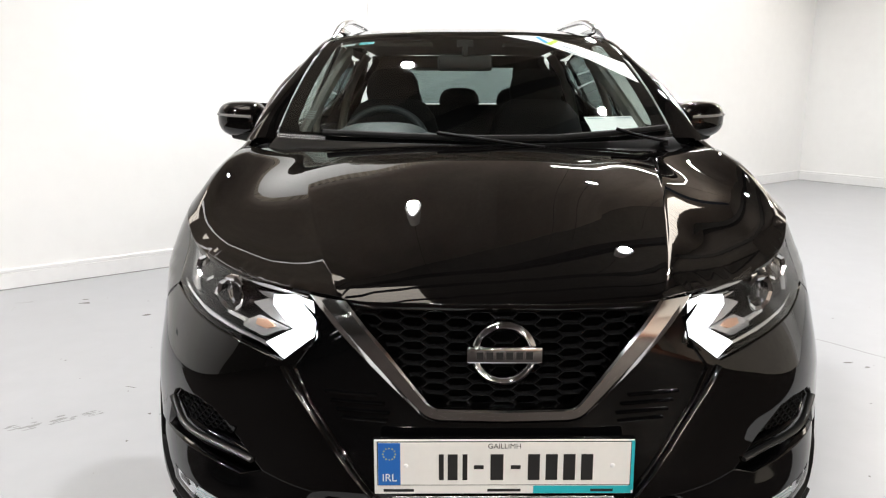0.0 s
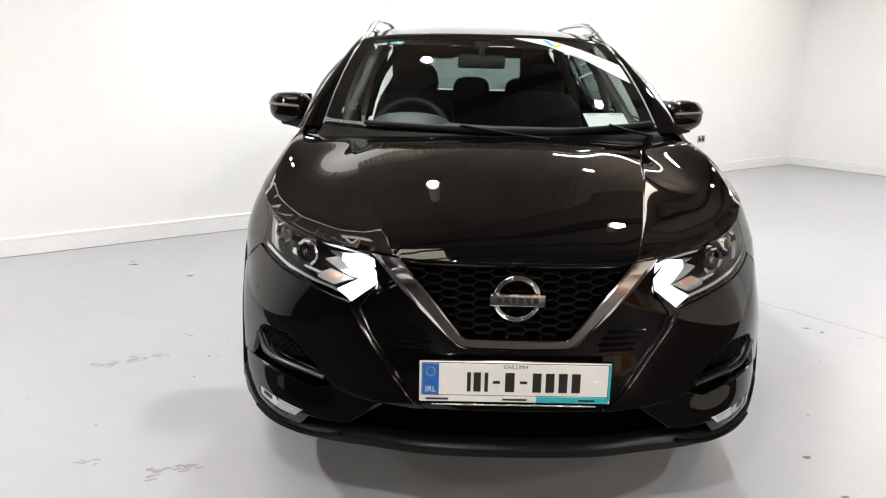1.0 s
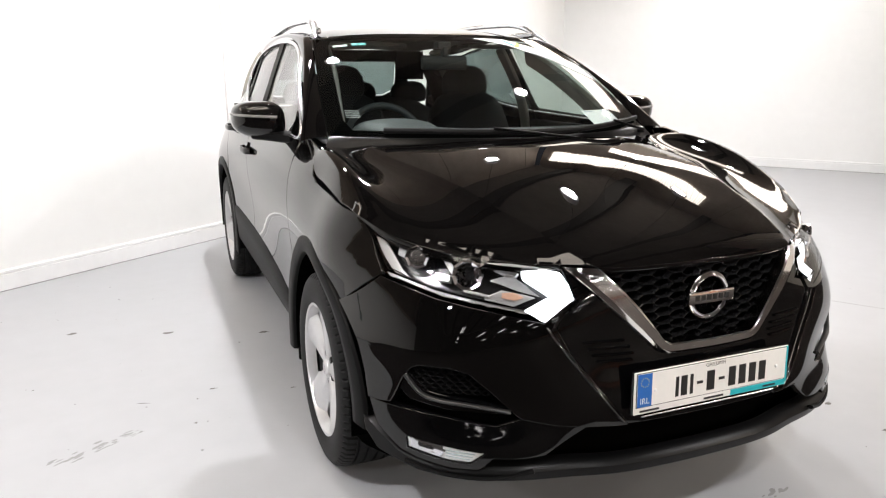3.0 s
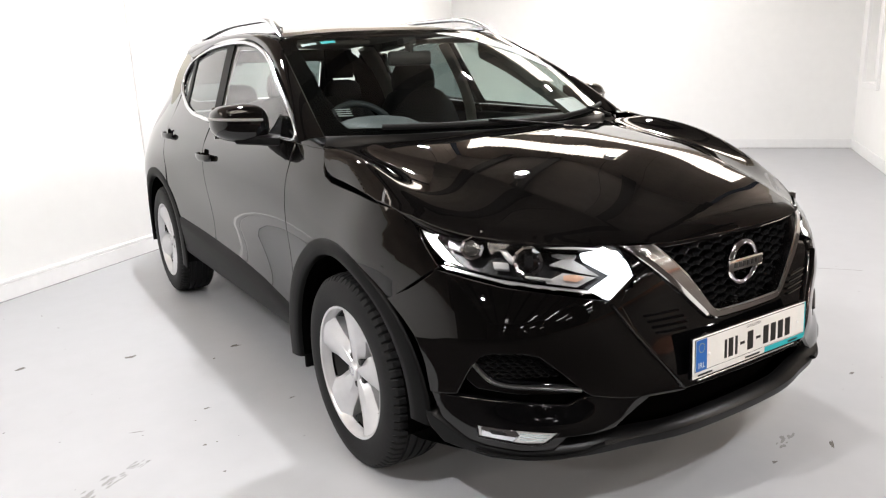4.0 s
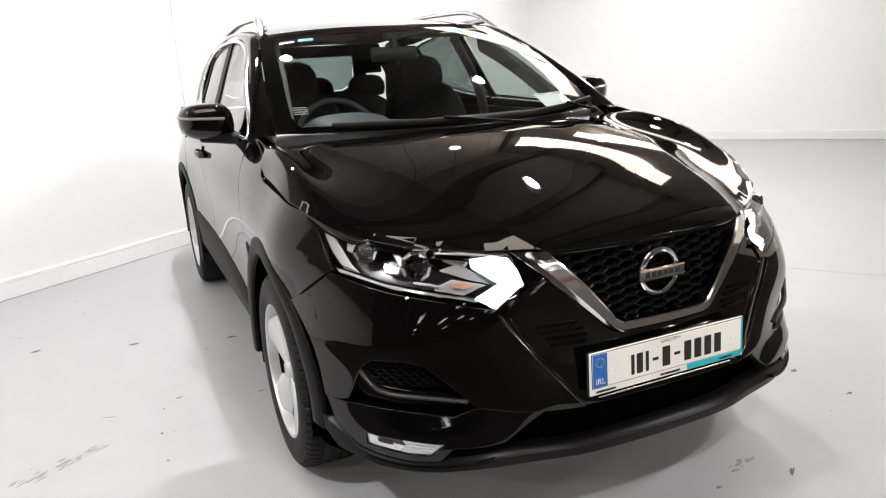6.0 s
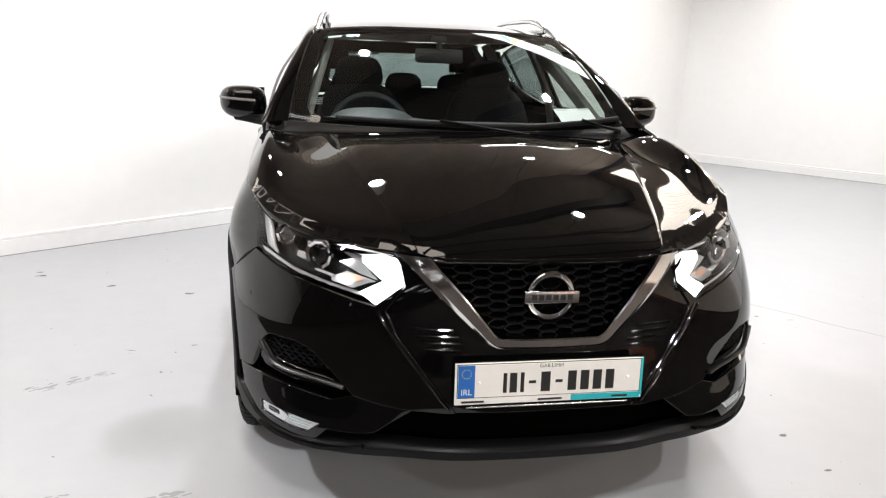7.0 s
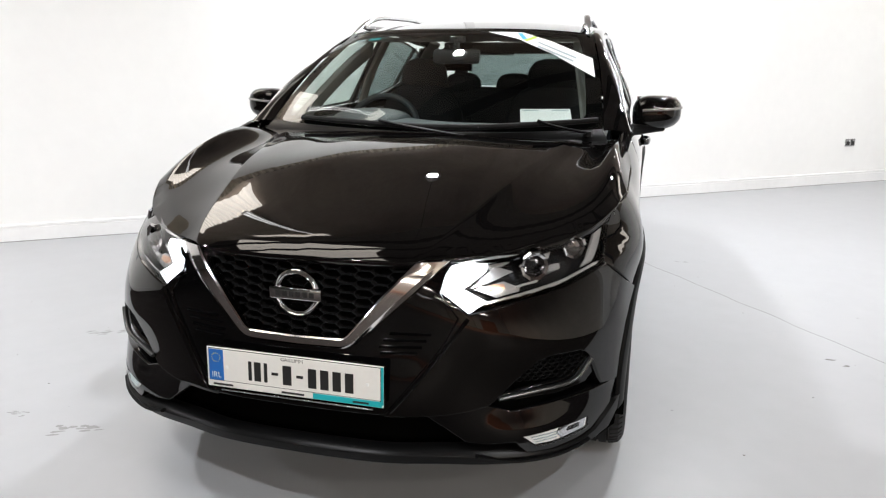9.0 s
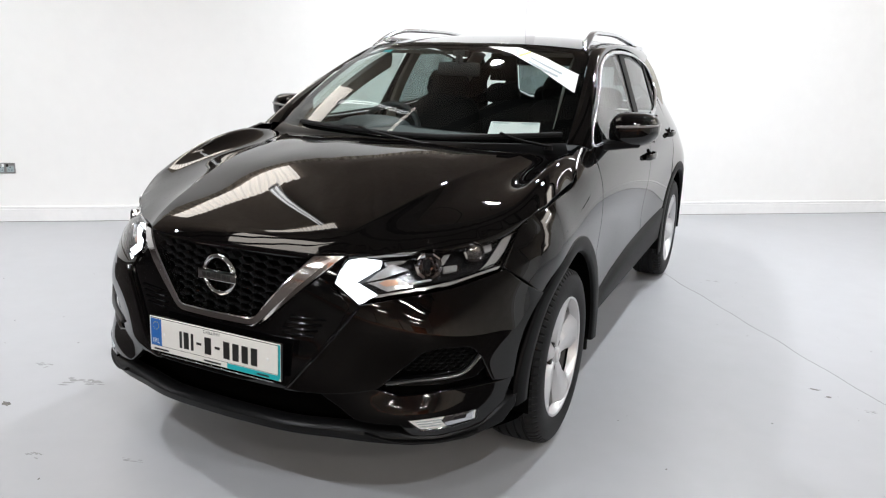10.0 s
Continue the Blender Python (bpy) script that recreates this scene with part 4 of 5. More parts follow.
def tyre_mesh():
    """Rounded shoulders, four rain grooves and cut shoulder blocks."""
    prof = []
    for a, r, cut in ((-0.098, 0.224, 0), (-0.106, 0.245, 0), (-0.1095, 0.275, 0), (-0.107, 0.302, 0), (-0.100, 0.320, 0.2), (-0.088, 0.3335, 1), (-0.070, 0.338, 1), (-0.058, 0.3395, 1)):
        prof.append((a, r, cut))
    for c in (-0.052, -0.018, 0.018, 0.052):
        prof += [(c - 0.005, 0.340, 0), (c - 0.0035, 0.333, 0), (c + 0.0035, 0.333, 0), (c + 0.005, 0.340, 0)]
    prof += [(-a, r, cut) for a, r, cut in reversed(prof[:8])]
    n = 360
    verts, faces = [], []
    for i in range(n):
        ang = 2 * math.pi * i / n
        groove = 0.009 if i % 5 == 0 else 0.0
        for a, r, cut in prof:
            rr = r - groove * cut
            verts.append((a, rr * math.cos(ang), rr * math.sin(ang)))
    m = len(prof)
    for i in range(n):
        for j in range(m - 1):
            a, b = i * m + j, ((i + 1) % n) * m + j
            faces.append((a, a + 1, b + 1, b))
    return verts, faces


def spoke(bm, turn):
    """One broad spoke: wide at the rim, waisted at the hub, dished, with a raised middle."""
    rows = []
    for r, half, x in ((0.030, 0.022, 0.074), (0.055, 0.036, 0.076), (0.085, 0.049, 0.078), (0.12, 0.056, 0.081), (0.16, 0.066, 0.085), (0.195, 0.081, 0.089), (0.221, 0.098, 0.094)):
        row = []
        for t, drop in ((-1, -0.055), (-1, -0.022), (-0.50, -0.001), (-0.14, 0.001), (0.14, 0.001), (0.50, -0.001), (1, -0.022), (1, -0.055)):
            row.append((x + drop, t * half, r))
        rows.append([turn @ Vector(p) for p in row])
    verts = [[bm.verts.new(p) for p in row] for row in rows]
    for i in range(len(rows) - 1):
        for j in range(7):
            bm.faces.new((verts[i][j], verts[i + 1][j], verts[i + 1][j + 1], verts[i][j + 1]))


def wheel_thing(side, cy, spin):
    w = new("wheel")
    w.parent = car
    w.matrix_local = Matrix.Translation((side * 0.785, cy, HUB)) @ pose(0, 0, 0, 0, 0, 0 if side > 0 else 180) @ pose(0, 0, 0, spin, 0, 0)
    v, f = tyre_mesh()
    me = link_mesh("tyre", v, f, RUBBER, w, "black rubber tyre with block tread")
    for p in me.data.polygons:
        p.use_smooth = True
    me.data.set_sharp_from_angle(angle=radians(30))
    rim = lathe([(0.232, 0.102), (0.2335, 0.096), (0.226, 0.090), (0.219, 0.080), (0.216, 0.066), (0.213, 0.066), (0.216, 0.084), (0.224, 0.100)], 72, "x", True)
    part("barrel", lathe([(0.215, 0.056), (0.205, 0.03), (0.195, 0.0), (0.19, -0.09), (0.225, -0.10)], 48), BARREL, w, smooth=True)
    part("rim", rim, ALLOY, w, smooth=True, sharp=40)
    for k in range(5):
        bm = bmesh.new()
        spoke(bm, Matrix.Rotation(radians(72 * k), 4, "X"))
        bmesh.ops.recalc_face_normals(bm, faces=bm.faces)
        part("spoke", bm, ALLOY, w, smooth=True, sharp=30)
    part("hub_cap", lathe([(0.0, 0.086), (0.022, 0.085), (0.028, 0.081), (0.030, 0.076), (0.036, 0.074), (0.040, 0.040)], 32), ALLOY, w, smooth=True)
    part("cap_badge", lathe([(0.010, 0.0865), (0.0165, 0.0862), (0.0165, 0.0852)], 24), CHROME, w)
    for k in range(5):
        a = radians(72 * k + 36)
        bm = lathe([(0.0, 0.046), (0.009, 0.046), (0.011, 0.040), (0.011, 0.02)], 12)
        bmesh.ops.translate(bm, verts=bm.verts, vec=(0, 0.055 * math.sin(a), 0.055 * math.cos(a)))
        part("wheel_nut", bm, DISC, w)
        # dark disc drawn for the shade in the nut's hole
        bm = lathe([(0.0, 0.0712), (0.0105, 0.0712), (0.0125, 0.066), (0.0125, 0.04)], 14)
        bmesh.ops.translate(bm, verts=bm.verts, vec=(0, 0.052 * math.sin(a), 0.052 * math.cos(a)))
        part("nut_well", bm, BARREL, w, "dark well of a wheel nut")
    part("brake_disc", lathe([(0.05, 0.0), (0.145, 0.0), (0.145, -0.02), (0.05, -0.02)], 48, "x", True), DISC, w)
    # near-black disc stands in for the shade behind the spokes
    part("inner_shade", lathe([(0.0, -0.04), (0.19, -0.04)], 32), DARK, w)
    part("hub_plate", lathe([(0.0, 0.03), (0.070, 0.03), (0.072, 0.01), (0.072, 0.0)], 32), BARREL, w, smooth=True)
    return w


for side in (1, -1):
    wheel_thing(side, FRONT_AXLE, -5 if side < 0 else -8)
    wheel_thing(side, REAR_AXLE, 40)

# ---- the nose ----
EDGE = material("satin_black_edge", (0.012, 0.012, 0.012), 0.3, spec=0.8)
FOGWHITE = material("fog_lamp_bowl", (0.88, 0.88, 0.88), 0.35)
LAMP = [(0.410, 0.846), (0.528, 0.857), (0.632, 0.873), (0.732, 0.887), (0.768, 0.901), (0.817, 0.931), (0.815, 0.89), (0.806, 0.84), (0.797, 0.797), (0.75, 0.774), (0.70, 0.758), (0.58, 0.737), (0.47, 0.713), (0.375, 0.757)]
INTAKE = [(0.541, 0.463), (0.590, 0.515), (0.648, 0.570), (0.689, 0.583), (0.755, 0.580), (0.772, 0.568), (0.790, 0.535), (0.816, 0.455)]
FOG = [(0.792, 0.369), (0.70, 0.364), (0.618, 0.355), (0.655, 0.317), (0.70, 0.317), (0.790, 0.333)]
V_OUT = [(0.407, 0.849), (0.28, 0.727), (0.168, 0.621), (0.145, 0.611), (0, 0.609)]
V_IN = [(0.326, 0.849), (0.240, 0.757), (0.153, 0.650), (0.138, 0.641), (0, 0.640)]
CENTRE_EDGE = [(0.388, 0.768), (0.438, 0.700), (0.405, 0.63), (0.33, 0.53), (0.252, 0.428)]

centre = [(0, 0.428), (0.252, 0.428)] + CENTRE_EDGE[-2::-1] + [(0.402, 0.838)] + [(x + 0.002, z - 0.002) for x, z in V_OUT]
skin("front_panel", nose_at, mirrored(centre), PIANO, car, "gloss black panel under the grille surround", step=0.024, lift=-0.006)
for side in (1, -1):
    # upper bumper side, notched by the intake; the gloss housing of the fog lamp below it
    outer = [(x + 0.005, z) for x, z in CENTRE_EDGE] + [(0.375, 0.431), (0.45, 0.437), (0.525, 0.450)] + INTAKE + [(0.835, 0.449), (0.857, 0.446),
             (0.861, 0.52), (0.870, 0.60), (0.880, 0.65), (0.890, 0.688), (0.85, 0.738), (0.803, 0.787), (0.75, 0.768), (0.70, 0.752), (0.58, 0.731), (0.47, 0.707)]
    bumper = skin("front_bumper", nose_at, outer, PAINT, car, "glossy black bumper side with an air intake", step=0.02, depth=0.04, side=side)
    housing = [(0.372, 0.427), (0.45, 0.433), (0.525, 0.446), (0.555, 0.436), (0.587, 0.424), (0.712, 0.438), (0.798, 0.441), (0.856, 0.441), (0.845, 0.375), (0.80, 0.312), (0.70, 0.295),
               (0.632, 0.303), (0.602, 0.342), (0.525, 0.343), (0.470, 0.351), (0.42, 0.390)]
    skin("fog_lamp_housing", nose_at, housing, PIANO, bumper, "gloss black housing round the fog lamp", step=0.02, holes=(FOG,), depth=0.05, side=side, lift=-0.004)
    bm = bmesh.new()
    sweep(bm, [(side * (x + 0.012), nose(x + 0.012, z) + 0.001, z) for x, z in curve(((0.452, 0.700), (0.405, 0.63), (0.33, 0.53), (0.262, 0.442)), 24)], oval(0.012, 0.005, 12))
    part("bumper_ridge", bm, PAINT, bumper, smooth=True)
    # intake: near-black back as its shade, honeycomb, blade across it
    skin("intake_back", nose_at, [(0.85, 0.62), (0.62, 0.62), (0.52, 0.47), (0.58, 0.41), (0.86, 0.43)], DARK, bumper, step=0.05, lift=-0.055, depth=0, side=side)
    skin("intake_blade", nose_at, [(0.786, 0.548), (0.768, 0.521), (0.752, 0.499), (0.68, 0.487), (0.60, 0.477), (0.548, 0.466), (0.60, 0.455), (0.70, 0.460), (0.78, 0.472), (0.802, 0.50)], PIANO, bumper, "gloss black blade across the intake", step=0.02, lift=-0.012, depth=0.02, side=side)
    bm = bmesh.new()
    sweep(bm, [(side * x, nose(x, z) - 0.001, z) for x, z in curve(((0.550, 0.466), (0.60, 0.473), (0.68, 0.482), (0.735, 0.490), (0.756, 0.503), (0.770, 0.523), (0.783, 0.545)), 30)], oval(0.009, 0.006, 12))
    part("intake_edge", bm, EDGE, bumper, "satin black leading edge of the blade", smooth=True)
    bm = bmesh.new()
    for i in range(12):
        for j in range(8):
            x, z = 0.575 + i * 0.021 + (j % 2) * 0.0105, 0.505 + j * 0.0115
            if inside((x, z), [(0.80, 0.60), (0.65, 0.592), (0.585, 0.52), (0.60, 0.487), (0.79, 0.50)]):
                ring = [(0.0115 * math.cos(a), 0.0075 * math.sin(a)) for a in np.arange(6) * math.pi / 3]
                o = [bm.verts.new(((x + a) * side, nose(x + a, z + b) + 0.026, z + b)) for a, b in ring]
                q = [bm.verts.new(((x + a * 0.74) * side, nose(x + a, z + b) + 0.026, z + b * 0.74)) for a, b in ring]
                r = [bm.verts.new(((x + a * 0.66) * side, nose(x + a, z + b) + 0.045, z + b * 0.66)) for a, b in ring]
                for k in range(6):
                    l = (k + 1) % 6
                    bm.faces.new((o[k], o[l], q[l], q[k]))
                    bm.faces.new((q[k], q[l], r[l], r[k]))
    bmesh.ops.recalc_face_normals(bm, faces=bm.faces)
    part("intake_mesh", bm, PLASTIC, bumper, "black honeycomb mesh")
    # fog lamp
    fog = skin("fog_lamp", nose_at, [(0.800, 0.380), (0.61, 0.364), (0.645, 0.308), (0.80, 0.322)], FOGWHITE, car, "clear fog lamp with a bright reflector", step=0.02, lift=-0.012, depth=0, side=side)
    skin("lens", nose_at, FOG, LENS, fog, step=0.03, lift=-0.002, depth=0.0, side=side).visible_shadow = False
    skin("clear_half", nose_at, [(0.785, 0.364), (0.722, 0.361), (0.712, 0.347), (0.724, 0.328), (0.782, 0.337)], CHROME, fog, "mirror-bright half with the bulb", step=0.015, lift=-0.008, depth=0.006, side=side)
    skin("bulb_slot", nose_at, [(0.768, 0.357), (0.742, 0.355), (0.738, 0.346), (0.766, 0.348)], BEZEL, fog, step=0.015, lift=-0.005, depth=0.004, side=side)
    for k in range(3):
        bm = bmesh.new()
        sweep(bm, [(side * x, nose(x, 0.34) + 0.009, 0.331 + 0.0085 * k + (x - 0.65) * 0.08) for x in np.linspace(0.652 - 0.006 * k, 0.706, 6)], oval(0.0018, 0.0012, 8))
        part("rib", bm, GREYINK, fog, smooth=True)
    # ribs between the grille surround and the bumper
    for k, (z, a, b) in enumerate(((0.656, 0.262, 0.372), (0.638, 0.246, 0.360), (0.620, 0.236, 0.348), (0.603, 0.240, 0.337))):
        bm = bmesh.new()
        sweep(bm, [(side * x, nose(x, z) + 0.005, z) for x in np.linspace(a, b, 10)], oval(0.006, 0.0035, 8))
        part("rib", bm, PIANO, car, smooth=True)

# lower intake (near-black sheet for its deep shade), its mesh and the lip
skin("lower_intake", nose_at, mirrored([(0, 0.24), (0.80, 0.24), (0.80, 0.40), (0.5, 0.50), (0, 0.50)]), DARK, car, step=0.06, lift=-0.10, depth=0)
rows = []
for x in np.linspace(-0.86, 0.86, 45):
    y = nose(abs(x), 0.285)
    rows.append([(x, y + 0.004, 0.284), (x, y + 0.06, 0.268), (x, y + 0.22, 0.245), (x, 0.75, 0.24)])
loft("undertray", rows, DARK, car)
lip = [(0, 0.281), (0.3, 0.279), (0.5, 0.277), (0.65, 0.272), (0.76, 0.276), (0.84, 0.302), (0.862, 0.345), (0.866, 0.385), (0.845, 0.360), (0.805, 0.316), (0.775, 0.304), (0.70, 0.291), (0.58, 0.294), (0.50, 0.300), (0.40, 0.302), (0, 0.304)]
skin("front_lip", nose_at, mirrored(lip), LIPBLACK, car, "black lower lip of the bumper", step=0.03, depth=0.06, lift=0.004)
for side in (1, -1):
    bm = bmesh.new()
    path = [(side * x, nose(x, z) - 0.004, z) for x, z in ((0.50, 0.306), (0.58, 0.284), (0.66, 0.279), (0.74, 0.284), (0.79, 0.296))]
    sweep(bm, curve(path, 20), oval(0.010, 0.006, 10))
    part("lip_fin", bm, PLASTIC, car, smooth=True)

# grille: recessed near-black back as its shade, honeycomb, bright V surround, badge
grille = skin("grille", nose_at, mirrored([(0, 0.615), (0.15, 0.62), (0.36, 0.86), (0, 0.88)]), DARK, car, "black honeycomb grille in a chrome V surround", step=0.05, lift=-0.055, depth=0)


def in_grille(x, z):
    return z < 0.846 and z > 0.632 and abs(x) < 0.115 + (z - 0.632) * 1.02


bm = bmesh.new()
CW, CH = 0.031, 0.0122
for i in range(-12, 13):
    for j in range(0, 20):
        x, z = i * CW * 1.5, 0.636 + j * CH * 1.0
        if (i + j) % 2 or not in_grille(x, z):
            continue
        ring = [(CW * math.cos(a), CH * math.sin(a) / 0.866) for a in np.arange(6) * math.pi / 3]
        sets = []
        for k, back in ((1.0, 0.012), (0.955, 0.0105), (0.92, 0.032)):
            sets.append([bm.verts.new((x + a * k, nose(abs(x + a), z + b) + back, z + b * k)) for a, b in ring])
        for p, q in zip(sets, sets[1:]):
            for k in range(6):
                l = (k + 1) % 6
                bm.faces.new((p[k], p[l], q[l], q[k]))
bmesh.ops.recalc_face_normals(bm, faces=bm.faces)
part("honeycomb", bm, MESH, grille, "gloss black honeycomb")


def v_surround():
    """The V in two facets: a narrow outer one and a broad inner one that falls back into the grille."""
    out = resample_open(V_OUT, 40)
    inn = resample_open(V_IN, 40)
    rows = []
    for (x0, z0), (x1, z1) in zip(out, inn):
        row = []
        for t, fwd in ((0.0, -0.012), (0.0, 0.006), (0.04, 0.009), (0.24, 0.014), (0.28, 0.0155), (0.90, 0.0190), (1.0, 0.0155), (1.0, -0.02)):
            x, z = x0 + (x1 - x0) * t, z0 + (z1 - z0) * t
            row.append((x, nose(abs(x), z) - fwd, z))
        rows.append(row)
    left = [[(-x, y, z) for x, y, z in r] for r in rows]
    return rows + left[::-1][1:]


def resample_open(poly, n):
    pts = np.array(poly, float)
    d = np.concatenate([[0], np.cumsum(np.linalg.norm(np.diff(pts, axis=0), axis=1))])
    return [(float(np.interp(t, d, pts[:, 0])), float(np.interp(t, d, pts[:, 1]))) for t in np.linspace(0, d[-1], n + 1)]


ob = loft("grille_surround", v_surround(), BRIGHT, car, "bright chrome V-shaped grille surround")
ob.data.set_sharp_from_angle(angle=radians(26))
badge = part("badge", lathe([(0.050, 0.004), (0.052, -0.004), (0.058, -0.008), (0.066, -0.004), (0.069, 0.004), (0.066, 0.014), (0.052, 0.014)], 56, "y", True), CHROME, car, "plain chrome ring badge with a cross bar", smooth=True, sharp=60)
badge.location = (0, 0.026, 0.752)
bm = boxes(((0.154, 0.016, 0.036), (0, -0.004, 0)), bevel=0.005)
part("badge_bar", bm, CHROME, badge, smooth=True)
for k in range(6):
    part("badge_mark", boxes(((0.014, 0.002, 0.016), (-0.05 + 0.02 * k, -0.0128, 0)), bevel=0.0008), INK, badge)
part("badge_back", lathe([(0.0, 0.02), (0.056, 0.02)], 32, "y"), DARK, badge)

# ---- number plate ----
plate = new("number_plate")
plate.parent = car
plate.location = (0, -0.014, 0.5255)
plate.rotation_euler = (radians(-2), 0, 0)
part("holder", boxes(((0.535, 0.016, 0.124), (0, 0.004, 0)), bevel=0.005), PIANO, plate)
part("holder_rim", boxes(((0.529, 0.004, 0.118), (0, -0.0045, 0)), bevel=0.0018), PLATE, plate, "white rim of the plate holder")
part("plate_edge", boxes(((0.517, 0.003, 0.096), (0, -0.0062, 0.008)), bevel=0.001), INK, plate)
part("plate_face", boxes(((0.513, 0.003, 0.092), (0, -0.0075, 0.008)), bevel=0.001), PLATE, plate, "white number plate")
part("country_band", boxes(((0.045, 0.0015, 0.091), (-0.2335, -0.0092, 0.008))), BLUE, plate, "blue country band")
part("teal_strip", boxes(((0.20, 0.0015, 0.016), (0.160, -0.0066, -0.0495))), TEAL, plate)
part("teal_edge", boxes(((0.010, 0.0015, 0.108), (0.2595, -0.0066, 0.003))), TEAL, plate)
for x, w in ((-0.215, 0.062), (0.0, 0.068), (0.20, 0.046)):
    part("maker_bar", boxes(((w, 0.001, 0.0055), (x, -0.0077, -0.0505))), INK, plate)
for x, w in ((-0.128, 0.010), (-0.105, 0.020), (-0.080, 0.010), (-0.015, 0.026), (0.060, 0.024), (0.096, 0.024), (0.132, 0.024), (0.168, 0.024)):
    part("character_bar", boxes(((w, 0.0012, 0.056), (x, -0.0096, 0.001))), INK, plate)
for x in (-0.052, 0.023):
    part("character_bar", boxes(((0.020, 0.0012, 0.008), (x, -0.0096, 0.001))), INK, plate)
for i in range(12):
    a = i * math.pi / 6
    bm = lathe([(0.0, 0.0), (0.0016, 0.0)], 6, "y")
    ob = part("star", bm, YELLOW, plate)
    ob.location = (-0.2335 + 0.0125 * math.sin(a), -0.0102, 0.030 + 0.0125 * math.cos(a))
for x in (-0.2, 0.22):
    ob = part("screw_cap", lathe([(0.0, -0.003), (0.004, -0.002), (0.005, 0.0)], 16, "y"), WHITE, plate, smooth=True)
    ob.location = (x, -0.0092, 0.004)


def writing(name, text, size, mat, parent, place, wide=1.0):
    cu = bpy.data.curves.new(name, "FONT")
    cu.body, cu.size, cu.align_x, cu.align_y = text, size, "CENTER", "CENTER"
    tmp = bpy.data.objects.new(name, cu)
    scene.collection.objects.link(tmp)
    me = bpy.data.meshes.new_from_object(tmp.evaluated_get(bpy.context.evaluated_depsgraph_get()))
    bpy.data.objects.remove(tmp)
    me.materials.clear()
    me.materials.append(mat)
    ob = new(name, me)
    ob.parent = parent
    ob.matrix_local = Matrix.Translation(place) @ pose(0, 0, 0, 90, 0, 0) @ Matrix.Diagonal((wide, 1, 1, 1))
    return ob


writing("country_letters", "IRL", 0.024, WHITE, plate, (-0.2335, -0.0104, -0.022), 0.95)
writing("county_letters", "GAILLIMH", 0.0155, INK, plate, (0.0, -0.0096, 0.046), 1.0)
part("chrome_strip", boxes(((0.46, 0.006, 0.005), (0, 0.006, -0.072)), bevel=0.002), SATIN, plate)

